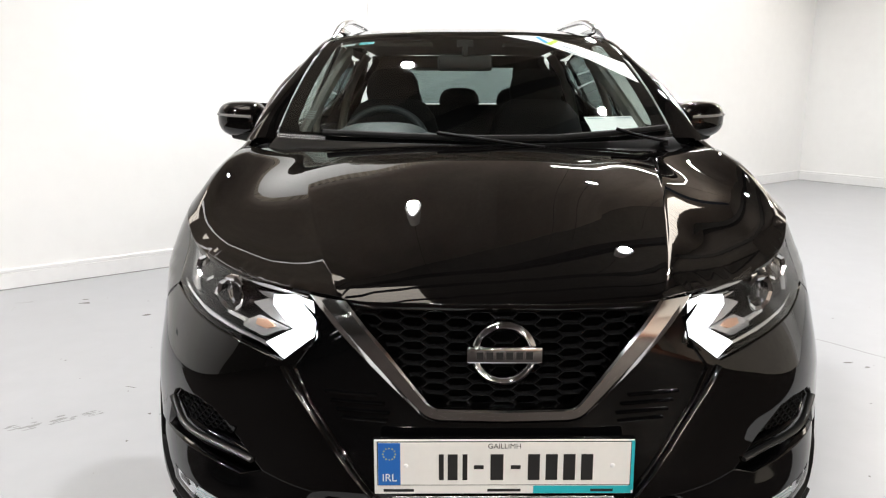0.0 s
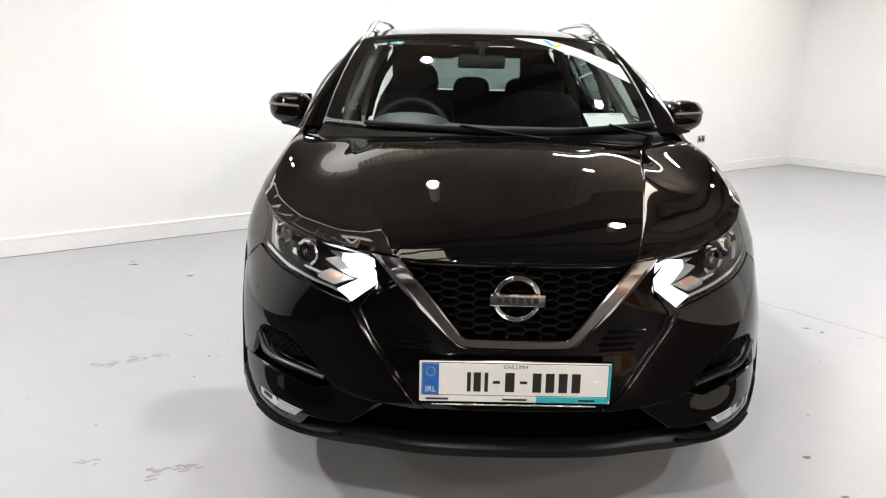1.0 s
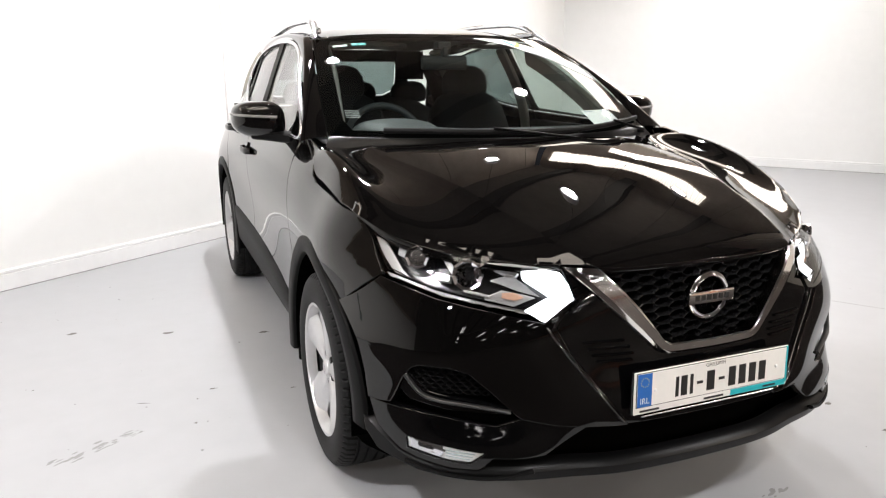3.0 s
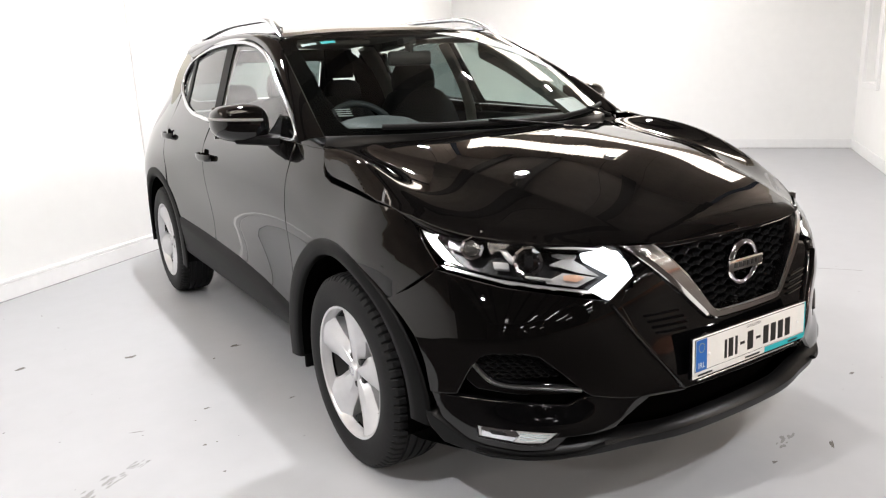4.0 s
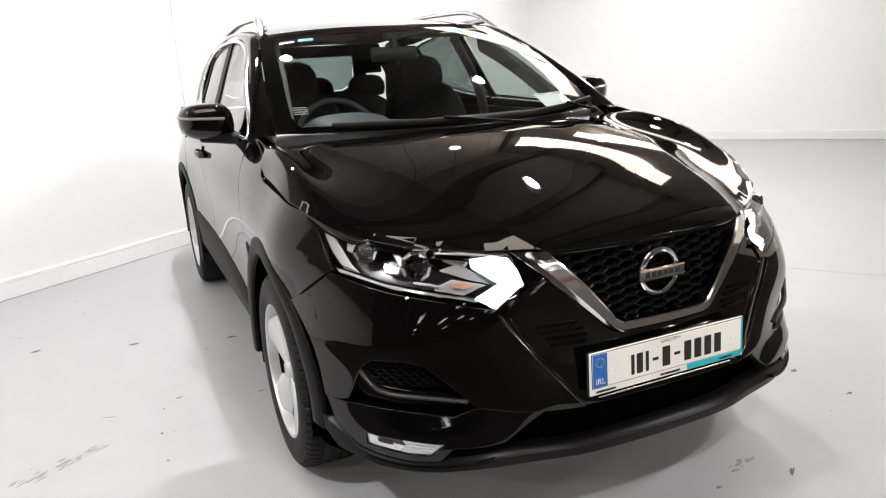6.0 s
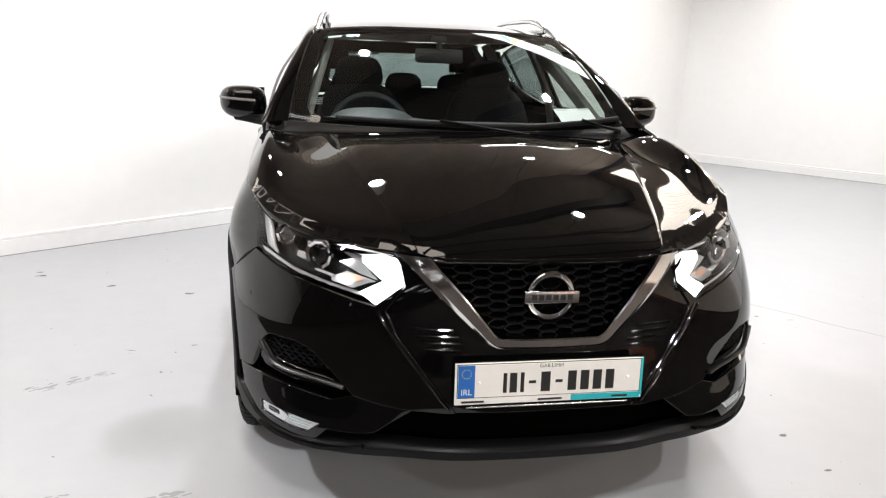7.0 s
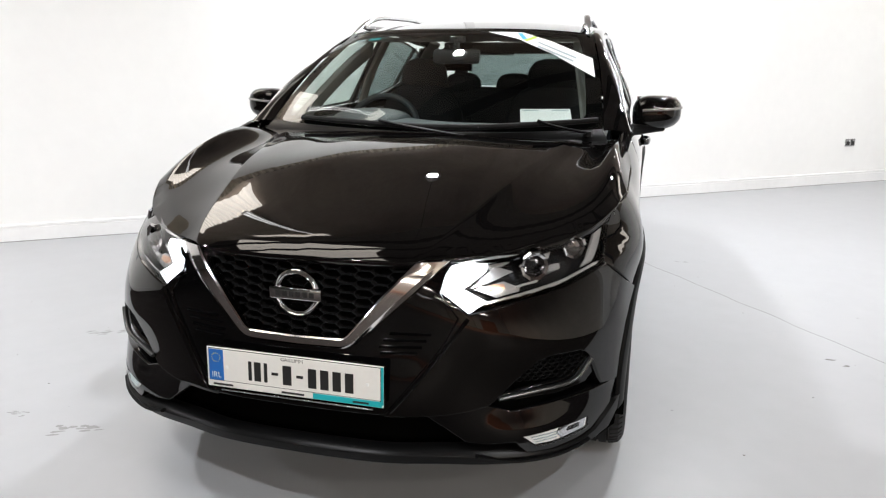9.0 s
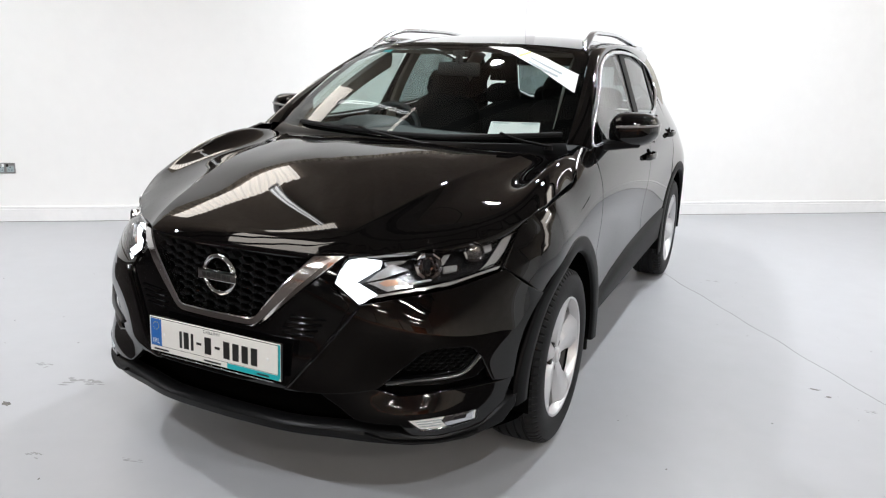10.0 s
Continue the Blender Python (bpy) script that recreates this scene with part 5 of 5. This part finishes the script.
# ---- headlamps ----
for side in (1, -1):
    lamp = skin("headlamp", nose_at, LAMP, BEZEL, car, "clear headlamp with lit white chevron", step=0.03, lift=-0.06, depth=-0.058, side=side)
    cover = skin("cover", nose_at, [(x, z) for x, z in LAMP], LENS, lamp, step=0.03, lift=-0.001, depth=0, side=side)
    cover.visible_shadow = False
    skin("daytime_lamp", nose_at, [(0.500, 0.836), (0.45, 0.842), (0.414, 0.836), (0.376, 0.760), (0.466, 0.713), (0.512, 0.740), (0.446, 0.777), (0.500, 0.820)], DRL, lamp, "lit white daytime lamp", step=0.015, lift=-0.008, depth=0.012, side=side)
    skin("side_marker", nose_at, [(0.792, 0.890), (0.776, 0.880), (0.760, 0.816), (0.748, 0.797), (0.774, 0.806), (0.786, 0.845)], REFLECTOR, lamp, step=0.02, lift=-0.018, depth=0.01, side=side)
    skin("chrome_strip", nose_at, [(0.79, 0.803), (0.70, 0.774), (0.58, 0.752), (0.50, 0.739), (0.51, 0.735), (0.58, 0.747), (0.70, 0.768), (0.785, 0.796)], REFLECTOR, lamp, step=0.015, lift=-0.014, depth=0.01, side=side)
    skin("top_strip", nose_at, [(0.78, 0.902), (0.70, 0.878), (0.55, 0.856), (0.42, 0.843), (0.55, 0.849), (0.70, 0.870)], REFLECTOR, lamp, step=0.015, lift=-0.010, depth=0.008, side=side)
    skin("indicator", nose_at, [(0.556, 0.786), (0.530, 0.787), (0.512, 0.778), (0.535, 0.768), (0.560, 0.774)], AMBER, lamp, "pinkish amber indicator lens", step=0.015, lift=-0.03, depth=0.012, side=side)
    skin("indicator_frame", nose_at, [(0.60, 0.773), (0.556, 0.794), (0.482, 0.777), (0.54, 0.751), (0.60, 0.762)], REFLECTOR, lamp, step=0.015, lift=-0.036, depth=0.012, side=side)
    skin("inner_vane", nose_at, [(0.575, 0.819), (0.528, 0.834), (0.469, 0.779), (0.518, 0.793)], REFLECTOR, lamp, step=0.015, lift=-0.034, depth=0.012, side=side)
    # outer projector: a clear ball in a chrome ring; inner one: a faceted bright bowl with a dark slot
    for x, z, r, n in ((0.704, 0.842, 0.033, 8), (0.609, 0.812, 0.041, 10)):
        y = nose(x, z) + 0.034
        spot = part("projector", lathe([(r * 0.74, 0.004), (r * 0.80, -0.012), (r, -0.016), (r * 1.08, -0.008), (r * 1.0, 0.02), (r * 0.74, 0.02)], n, "y", True), CHROME, lamp, "chrome projector bowl")
        bm = bmesh.new()
        if n == 8:
            bmesh.ops.create_uvsphere(bm, u_segments=28, v_segments=16, radius=r * 0.80, matrix=Matrix.Diagonal((1, 0.6, 1, 1)))
            part("lens", bm, BALL, spot, "smoky glass ball lens", smooth=True)
        else:
            part("bowl", lathe([(r * 0.80, 0.004), (r * 0.66, 0.012), (r * 0.34, 0.026), (0.0, 0.030)], n, "y"), CHROME, spot, "faceted bright bowl")
            part("bulb_shield", boxes(((r * 0.62, 0.012, r * 0.9), (-side * r * 0.12, 0.006, 0.0)), bevel=0.004), BEZEL, spot, "dark bulb shield")
        spot.matrix_local = Matrix.Translation((side * x, y, z)) @ pose(0, 0, 0, 0, 0, side * 28)
    for poly in ([(0.748, 0.876), (0.722, 0.869), (0.733, 0.846), (0.757, 0.853)], [(0.690, 0.820), (0.663, 0.819), (0.668, 0.805), (0.693, 0.807)], [(0.640, 0.786), (0.590, 0.778), (0.592, 0.774), (0.642, 0.781)],
                 [(0.663, 0.862), (0.652, 0.860), (0.645, 0.828), (0.655, 0.824)], [(0.560, 0.841), (0.505, 0.842), (0.515, 0.832)]):
        skin("chrome_vane", nose_at, poly, REFLECTOR, lamp, step=0.02, lift=-0.026, depth=0.02, side=side)

# ---- mirrors, rails, wipers ----
for side in (1, -1):
    mirror = new("door_mirror")
    mirror.parent = car
    verts, faces = [], []
    nu, nv = 40, 24
    for i in range(nv + 1):
        b = math.pi * (i / nv - 0.5)
        for j in range(nu):
            a = 2 * math.pi * j / nu
            def pw(v, p):
                return math.copysign(abs(v) ** p, v)
            cx, cy, cz = pw(math.cos(b), 0.62) * pw(math.cos(a), 0.66), pw(math.cos(b), 0.62) * pw(math.sin(a), 0.8), pw(math.sin(b), 0.74)
            out = (cx + 1) / 2
            y = cy * (0.112 if cy < 0 else 0.060) + 0.060 * out
            z = cz * (0.083 - 0.016 * out) + 0.004 * out
            verts.append((side * (0.934 + cx * 0.104), 1.645 + y, 1.156 + z - 0.010 * (1 - out)))
    for i in range(nv):
        for j in range(nu):
            k = (j + 1) % nu
            f = (i * nu + j, i * nu + k, (i + 1) * nu + k, (i + 1) * nu + j)
            faces.append(f if side > 0 else f[::-1])
    link_mesh("shell", verts, faces, PAINT, mirror, "gloss black mirror shell")
    bm = bmesh.new()
    path = []
    for a in np.linspace(math.pi * 1.36, math.pi * 2.06, 20):
        cx, cy = math.copysign(abs(math.cos(a)) ** 0.66, math.cos(a)), math.copysign(abs(math.sin(a)) ** 0.8, math.sin(a))
        out = (cx + 1) / 2
        path.append((side * (0.934 + cx * 0.1045), 1.645 + cy * (0.1135 if cy < 0 else 0.060) + 0.060 * out, 1.176 - 0.010 * (1 - out)))
    sweep(bm, path, oval(0.004, 0.0055, 8))
    part("indicator", bm, material("grey_indicator_lens", (0.22, 0.21, 0.21), 0.15, coat=0.5), mirror, "slim grey indicator strip", smooth=True)
    bm = bmesh.new()
    sweep(bm, curve([(side * 0.80, 1.50, 1.085), (side * 0.84, 1.56, 1.086), (side * 0.90, 1.62, 1.092), (side * 0.94, 1.655, 1.095)], 14), oval(0.05, 0.022, 14, 3.0))
    part("arm", bm, PLASTIC, mirror, "matte black mirror arm", smooth=True)
    bm = boxes(((0.17, 0.004, 0.125), (side * 0.93, 1.745, 1.156)), bevel=0.001)
    part("mirror_glass", bm, material("mirror_silver", (0.9, 0.9, 0.9), 0.01, metal=1.0), mirror)

    rail = new("roof_rail")
    rail.parent = car
    bm = bmesh.new()
    path = curve(((0.602, 1.985, 1.496), (0.590, 2.06, 1.530), (0.570, 2.20, 1.576), (0.550, 2.45, 1.594), (0.542, 2.8, 1.599), (0.540, 3.1, 1.586), (0.545, 3.4, 1.555), (0.550, 3.62, 1.520)), 48)
    sweep(bm, [(side * x, y, z) for x, y, z in path], lambda t: [(a * (0.35 + 0.65 * min(1.0, min(t, 1 - t) / 0.10)), b * (0.25 + 0.75 * min(1.0, min(t, 1 - t) / 0.14))) for a, b in oval(0.019, 0.012, 14, 2.6)])
    part("bar", bm, SATIN, rail, "satin silver roof bar", smooth=True)
    for y0, y1 in ((2.06, 2.36), (3.34, 3.58)):
        bm = boxes(((0.022, y1 - y0, 0.030), (side * 0.570, (y0 + y1) / 2, roof_z(0.575, (y0 + y1) / 2) + 0.006)), bevel=0.008)
        part("foot", bm, SATIN, rail)


def wiper(name, pivot, elbow, blade_a, blade_b):
    thing = new(name)
    thing.parent = car
    def at(p, lift):
        q = Vector(screen_at(p[0], p[1]))
        return q + Vector((0, -0.5, 0.87)) * lift
    part("pivot", lathe([(0.0, 0.02), (0.014, 0.02), (0.018, 0.0)], 20, "z"), PLASTIC, thing, smooth=True).location = at(pivot, 0.0)
    bm = bmesh.new()
    sweep(bm, curve([at(pivot, 0.018), at(elbow, 0.03), at([(blade_a[i] + blade_b[i]) / 2 for i in (0, 1)], 0.03)], 20), lambda t: oval(0.011 - 0.005 * t, 0.006, 8))
    part("arm", bm, PLASTIC, thing, smooth=True)
    bm = bmesh.new()
    sweep(bm, [at((blade_a[0] + (blade_b[0] - blade_a[0]) * t, blade_a[1] + (blade_b[1] - blade_a[1]) * t), 0.014) for t in np.linspace(0, 1, 24)], oval(0.009, 0.011, 8))
    part("blade", bm, RUBBER, thing, smooth=True)


wiper("wiper", (0.28, -0.05), (0.0, -0.01), (-0.74, 0.03), (0.36, 0.012))
wiper("wiper", (0.92, -0.05), (0.75, -0.01), (0.36, 0.012), (0.97, 0.05))
# cowl under the screen
rows = []
for u in np.linspace(-1, 1, 41):
    low = Vector(screen_at(u, 0.0))
    x = u * 0.76
    hy = float(np.interp(abs(x), (0, 0.25, 0.45, 0.6, 0.7, 0.76), (1.040, 1.058, 1.112, 1.185, 1.238, 1.243)))
    rows.append([(low.x, low.y + 0.02, low.z + 0.002), (low.x, low.y - 0.01, low.z - 0.004), ((low.x + x) / 2, (low.y + hy) / 2, low.z - 0.030), (x, hy - 0.02, hood_at(min(abs(x), 0.8), hy)[2] - 0.045)])
loft("cowl", rows, LIPBLACK, car, "matte black cowl below the windscreen")

# stickers on the windscreen
sticker = [(0.215, 0.950), (0.48, 0.952), (0.70, 0.845), (0.965, 0.665), (0.968, 0.455), (0.72, 0.68), (0.45, 0.865)]
banner = skin("banner", screen_at, sticker, WHITE, car, "white diagonal banner on the windscreen", step=0.06, lift=0.002, depth=0)
skin("banner_tick", screen_at, [(0.440, 0.935), (0.475, 0.938), (0.520, 0.862), (0.492, 0.850)], SKY, banner, step=0.04, lift=0.004, depth=0)
skin("banner_tick", screen_at, [(0.494, 0.850), (0.520, 0.864), (0.575, 0.905), (0.590, 0.880), (0.522, 0.828)], LIME, banner, step=0.04, lift=0.004, depth=0)
for a, b, dv in ((0.60, 0.86, 0.835), (0.60, 0.84, 0.785)):
    skin("banner_bar", screen_at, [(a, dv), (b, dv - (b - a) * 0.66), (b, dv - (b - a) * 0.66 - 0.022), (a, dv - 0.022)], GREYINK, banner, step=0.04, lift=0.004, depth=0)
skin("sticker", screen_at, [(-0.745, 0.905), (-0.645, 0.905), (-0.645, 0.872), (-0.745, 0.872)], TEAL, car, "small teal sticker at the top of the windscreen", step=0.05, lift=-0.003, depth=0)
skin("sticker", screen_at, [(-0.875, 0.892), (-0.775, 0.897), (-0.775, 0.868), (-0.875, 0.863)], GREYINK, car, "small grey sticker at the top of the windscreen", step=0.05, lift=-0.003, depth=0)
for k in range(4):
    v = 0.150 + 0.017 * k
    skin("sticker_line", screen_at, [(-0.895, v), (-0.825, v), (-0.825, v + 0.008), (-0.895, v + 0.008)], STAMP, car, step=0.05, lift=-0.003, depth=0)

# ---- the cabin ----
cabin = new("cabin")
cabin.parent = car
rows = []
for x in np.linspace(-0.74, 0.74, 31):
    lowy = 1.07 + 0.27 * (abs(x) / 0.74) ** 2
    hump = 0.028 * math.exp(-((x + 0.36) / 0.2) ** 2)
    rows.append([(x, lowy, 1.075), (x, lowy + 0.10, 1.085), (x, lowy + 0.25, 1.09 + hump * 0.4), (x, 1.56, 1.095 + hump), (x, 1.68, 1.085 + hump), (x, 1.73, 1.04), (x, 1.70, 0.9), (x, 1.6, 0.6)])
loft("dashboard", rows, DASH, cabin, "dark grey soft dashboard")
bm = boxes(((1.5, 2.9, 0.05), (0, 2.6, 0.42)))
part("cabin_floor", bm, DARK, cabin)
# Dark blocks added to close the bright gap under the roof's rear.
part("rear_header", boxes(((0.21, 0.04, 0.20), (0.475, 3.72, 1.39)), ((0.21, 0.04, 0.20), (-0.475, 3.72, 1.39)), ((1.1, 0.04, 0.08), (0, 3.74, 1.455)), bevel=0.008), DARK, cabin)
part("rear_shelf", boxes(((1.24, 0.5, 0.03), (0, 3.95, 1.03)), ((1.3, 0.03, 0.6), (0, 4.2, 0.75))), FABRIC, cabin)
skin("headliner", roof_at, mirrored([(0, 1.96), (0.3, 1.98), (0.55, 2.03), (0.585, 2.3), (0.58, 3.4), (0.55, 3.8), (0, 3.95)]), LINER, cabin, step=0.12, lift=-0.035, depth=0)
for side in (1, -1):
    def strip(name, path, w, d, mat):
        bm = bmesh.new()
        sweep(bm, curve([(side * x, y, z) for x, y, z in path], 16), oval(w, d, 10, 3.0), up=(side, 0, 0.4))
        part(name, bm, mat, cabin, smooth=True)
    strip("pillar_trim", ((0.660, 1.40, 1.080), (0.624, 1.60, 1.195), (0.580, 1.84, 1.325), (0.547, 2.07, 1.420)), 0.050, 0.018, SHADED_TRIM)
    strip("pillar_trim", ((0.785, 2.50, 0.95), (0.772, 2.51, 1.1), (0.718, 2.53, 1.28), (0.625, 2.56, 1.475)), 0.050, 0.014, TRIM)
    # near-black strip added to block the bright gap beside the tail
    strip("rear_pillar_lining", ((0.75, 3.66, 0.98), (0.69, 3.66, 1.2), (0.61, 3.62, 1.34), (0.57, 3.58, 1.40)), 0.17, 0.02, DARK)
    strip("pillar_trim", ((0.77, 3.45, 1.0), (0.73, 3.48, 1.2), (0.66, 3.5, 1.38), (0.59, 3.5, 1.48)), 0.11, 0.022, TRIM)
    part("door_lining", boxes(((0.03, 2.1, 0.62), (side * 0.80, 2.42, 0.76)), bevel=0.01), FABRIC, cabin)


def seat(x, y, rear=False):
    s = new("seat")
    s.parent = cabin
    w = 0.25 if not rear else 0.60
    part("cushion", boxes(((w * 2, 0.52, 0.18), (x, y - 0.20, 0.62)), bevel=0.06), FABRIC, s, smooth=True)
    rings = []
    for z, half, yy, th in ((0.62, 0.235, 0.02, 0.10), (0.75, 0.25, 0.05, 0.11), (0.92, 0.25, 0.09, 0.11), (1.05, 0.24, 0.12, 0.10), (1.14, 0.215, 0.14, 0.085), (1.20, 0.17, 0.155, 0.065), (1.225, 0.12, 0.16, 0.04)):
        half = half if not rear else half * 2.45
        rings.append([(x + a, y + yy + b, z if not rear else z - 0.05) for a, b in oval(half, th, 28, 3.6)])
    loft("backrest", rings, FABRIC, s, closed=True)
    for hx in ((x,) if not rear else (-0.37, 0.0, 0.37)):
        rings = []
        for z, half, th in ((1.19, 0.10, 0.03), (1.20, 0.125, 0.05), (1.26, 0.138, 0.058), (1.32, 0.128, 0.056), (1.36, 0.10, 0.045), (1.378, 0.05, 0.02)):
            k = (1.0, 0.05) if not rear else (0.95, 0.05)
            zz = z if not rear else 1.14 + (z - 1.19) * 0.75
            rings.append([(hx + a * k[0], y + 0.175 + b, zz) for a, b in oval(half, th, 24, 3.0)])
        part("headrest_posts", boxes(((0.012, 0.012, 0.1), (hx - 0.05, y + 0.17, 1.16)), ((0.012, 0.012, 0.1), (hx + 0.05, y + 0.17, 1.16))), SATIN, s)
        loft("headrest", rings, FABRIC, s, closed=True)


seat(-0.37, 2.32)
seat(0.37, 2.32)
seat(0.0, 3.28, True)
wheel = new("steering_wheel")
wheel.parent = cabin
wheel.matrix_local = Matrix.Translation((-0.36, 1.72, 1.03)) @ pose(0, 0, 0, 64, 0, 0)
bm = bmesh.new()
sweep(bm, [(0.182 * math.cos(a), 0.182 * math.sin(a), 0) for a in np.arange(48) * math.pi / 24], oval(0.015, 0.016, 12), closed=True)
part("wheel_rim", bm, DASH, wheel, smooth=True)
part("airbag_cover", lathe([(0.0, 0.02), (0.07, 0.016), (0.09, 0.0), (0.08, -0.03), (0.0, -0.03)], 24, "z"), DASH, wheel, smooth=True)
part("wheel_spokes", boxes(((0.33, 0.05, 0.02), (0, 0, -0.01)), ((0.05, 0.16, 0.02), (0, -0.09, -0.01)), bevel=0.006), DASH, wheel)
# binnacle hood ahead of the wheel
rings = [[(-0.36 + a, y, 1.07 + max(b, -0.03)) for a, b in oval(0.19 * k, 0.075 * k, 24, 2.6)] for y, k in ((1.38, 0.55), (1.45, 0.85), (1.55, 1.0), (1.64, 1.0))]
loft("binnacle", rings, DASH, cabin, closed=True)
bm = boxes(((0.235, 0.03, 0.068), (-0.02, 1.86, 1.385)), bevel=0.014)
ob = part("rear_view_mirror", bm, INK, cabin, smooth=True)
part("mirror_stalk", boxes(((0.022, 0.05, 0.05), (-0.02, 1.86, 1.435)), ((0.07, 0.06, 0.03), (-0.02, 1.88, 1.465)), bevel=0.006), INK, cabin)
for x in (-0.36, 0.36):
    part("sun_visor", boxes(((0.40, 0.13, 0.018), (x, 2.05, 1.468)), bevel=0.007), LINER, cabin)
bm = boxes(((0.36, 0.002, 0.022), (-0.30, 4.065, 1.415)))
part("rear_window_bar", bm, INK, cabin)

paper = skin("paper_sheet", screen_at, [(0.555, 0.20), (0.83, 0.20), (0.85, 0.065), (0.575, 0.065)], WHITE, None, step=0.06, lift=-0.02, depth=0)
tagged(paper, "white printed card propped behind the windscreen", "card")
for a, b in ((0.57, 0.66), (0.73, 0.82)):
    skin("print_bar", screen_at, [(a, 0.190), (b, 0.190), (b, 0.182), (a, 0.182)], GREYINK, paper, step=0.06, lift=-0.018, depth=0)

# ---- marks on the floor ----
def floor_mark(x, y, length, width, turn, n):
    """A dark spot of grit (few flakes) or a worn scuff of many thin scrapes lying on the floor."""
    rng = random.Random(int(1000 * (x + 7 * y)))
    bm = bmesh.new()

    def flake(a, b, r1, r2, k, z):
        bm.faces.new([bm.verts.new((a + r1 * math.cos(2 * math.pi * i / k) * rng.uniform(0.7, 1.2), b + r2 * math.sin(2 * math.pi * i / k) * rng.uniform(0.7, 1.2), z)) for i in range(k)])

    if n <= 7:
        flake(0, 0, length * 0.42, width * 0.45, 13, 0.0009)
    for _ in range(n):
        a, b = rng.uniform(-length, length) / 2, rng.uniform(-width, width) / 2
        flake(a, b, rng.uniform(0.25, 0.6) * length / max(1, n ** 0.5), rng.uniform(0.12, 0.3) * width / max(1, n ** 0.35), rng.randint(6, 9), 0.0006 + 0.00003 * rng.random())
    ob = part("floor_mark", bm, SMUDGE if n > 7 else GRIT)
    ob.matrix_world = Matrix.Translation((x, y, 0.0)) @ pose(0, 0, 0, 0, 0, turn)
    tagged(ob, "worn grey scuff on the floor paint" if n > 7 else "small dark spot of dirt on the grey floor", "scuff", "floor scuffs", "structure")


for x, y, l, w, a, n in ((-1.35, 2.48, 0.055, 0.030, 0, 4), (-0.88, 2.30, 0.055, 0.030, 0, 4), (-1.82, 2.66, 0.06, 0.03, 30, 5), (-1.20, 1.66, 0.03, 0.012, 0, 2), (-1.70, 1.26, 0.20, 0.07, 35, 26), (-1.55, 1.34, 0.14, 0.05, 30, 18),
                         (-2.28, 2.9, 0.06, 0.03, 0, 3), (-1.44, 0.40, 0.10, 0.05, 10, 10), (-1.11, 0.37, 0.18, 0.08, 25, 16), (-1.21, 0.07, 0.05, 0.035, 0, 5), (-0.75, -0.14, 0.07, 0.03, 0, 8), (-0.42, 0.0, 0.08, 0.025, 20, 8),
                         (-2.90, 3.46, 0.06, 0.03, 0, 4), (-0.87, 1.54, 0.03, 0.01, 0, 2), (-1.48, 1.62, 0.07, 0.006, -18, 2), (-2.66, 2.92, 0.09, 0.03, 20, 9), (-2.32, 2.98, 0.05, 0.02, 0, 4), (1.82, 1.90, 0.05, 0.02, 0, 5),
                         (2.04, 1.76, 0.05, 0.03, 0, 9), (1.15, 0.52, 0.035, 0.02, 0, 3), (1.21, 3.53, 0.09, 0.03, 10, 9), (1.88, 1.84, 0.03, 0.02, 0, 3), (0.42, 0.11, 0.12, 0.05, 20, 10), (0.52, -0.01, 0.06, 0.015, 40, 3), (0.26, 0.04, 0.02, 0.015, 0, 2), (1.16, 0.27, 0.03, 0.015, 0, 3)):
    floor_mark(x, y, l, w, a, n)
# fine specks of dirt scattered over the floor
rng = random.Random(11)
bm = bmesh.new()
for _ in range(150):
    cx, cy, r = rng.uniform(-3.2, 3.0), rng.uniform(-0.9, 3.6), rng.uniform(0.0015, 0.005) * rng.uniform(0.6, 1.3)
    if abs(cx) > 0.95 or cy < -0.05:
        bm.faces.new([bm.verts.new((cx + r * math.cos(2 * math.pi * i / 6) * rng.uniform(0.6, 1.6), cy + r * math.sin(2 * math.pi * i / 6) * rng.uniform(0.6, 1.6), 0.0055)) for i in range(6)])
tagged(part("floor_specks", bm, GRIT), "fine dark specks of dirt scattered on the floor", "dirt", kind="stuff")
bm = bmesh.new()
pts = [Vector((0.86 + 1.42 * t + 0.006 * math.sin(t * 37), 3.58 - 1.95 * t + 0.006 * math.cos(t * 23), 0.0005)) for t in np.linspace(0, 1.3, 60)]
for p, q in zip(pts, pts[1:]):
    s = Vector((0.8, 0.59, 0)) * 0.0022
    bm.faces.new([bm.verts.new(v) for v in (p - s, q - s, q + s, p + s)])
tagged(part("floor_crack", bm, GRIT), "fine crack in the painted concrete floor", "crack", kind="structure")
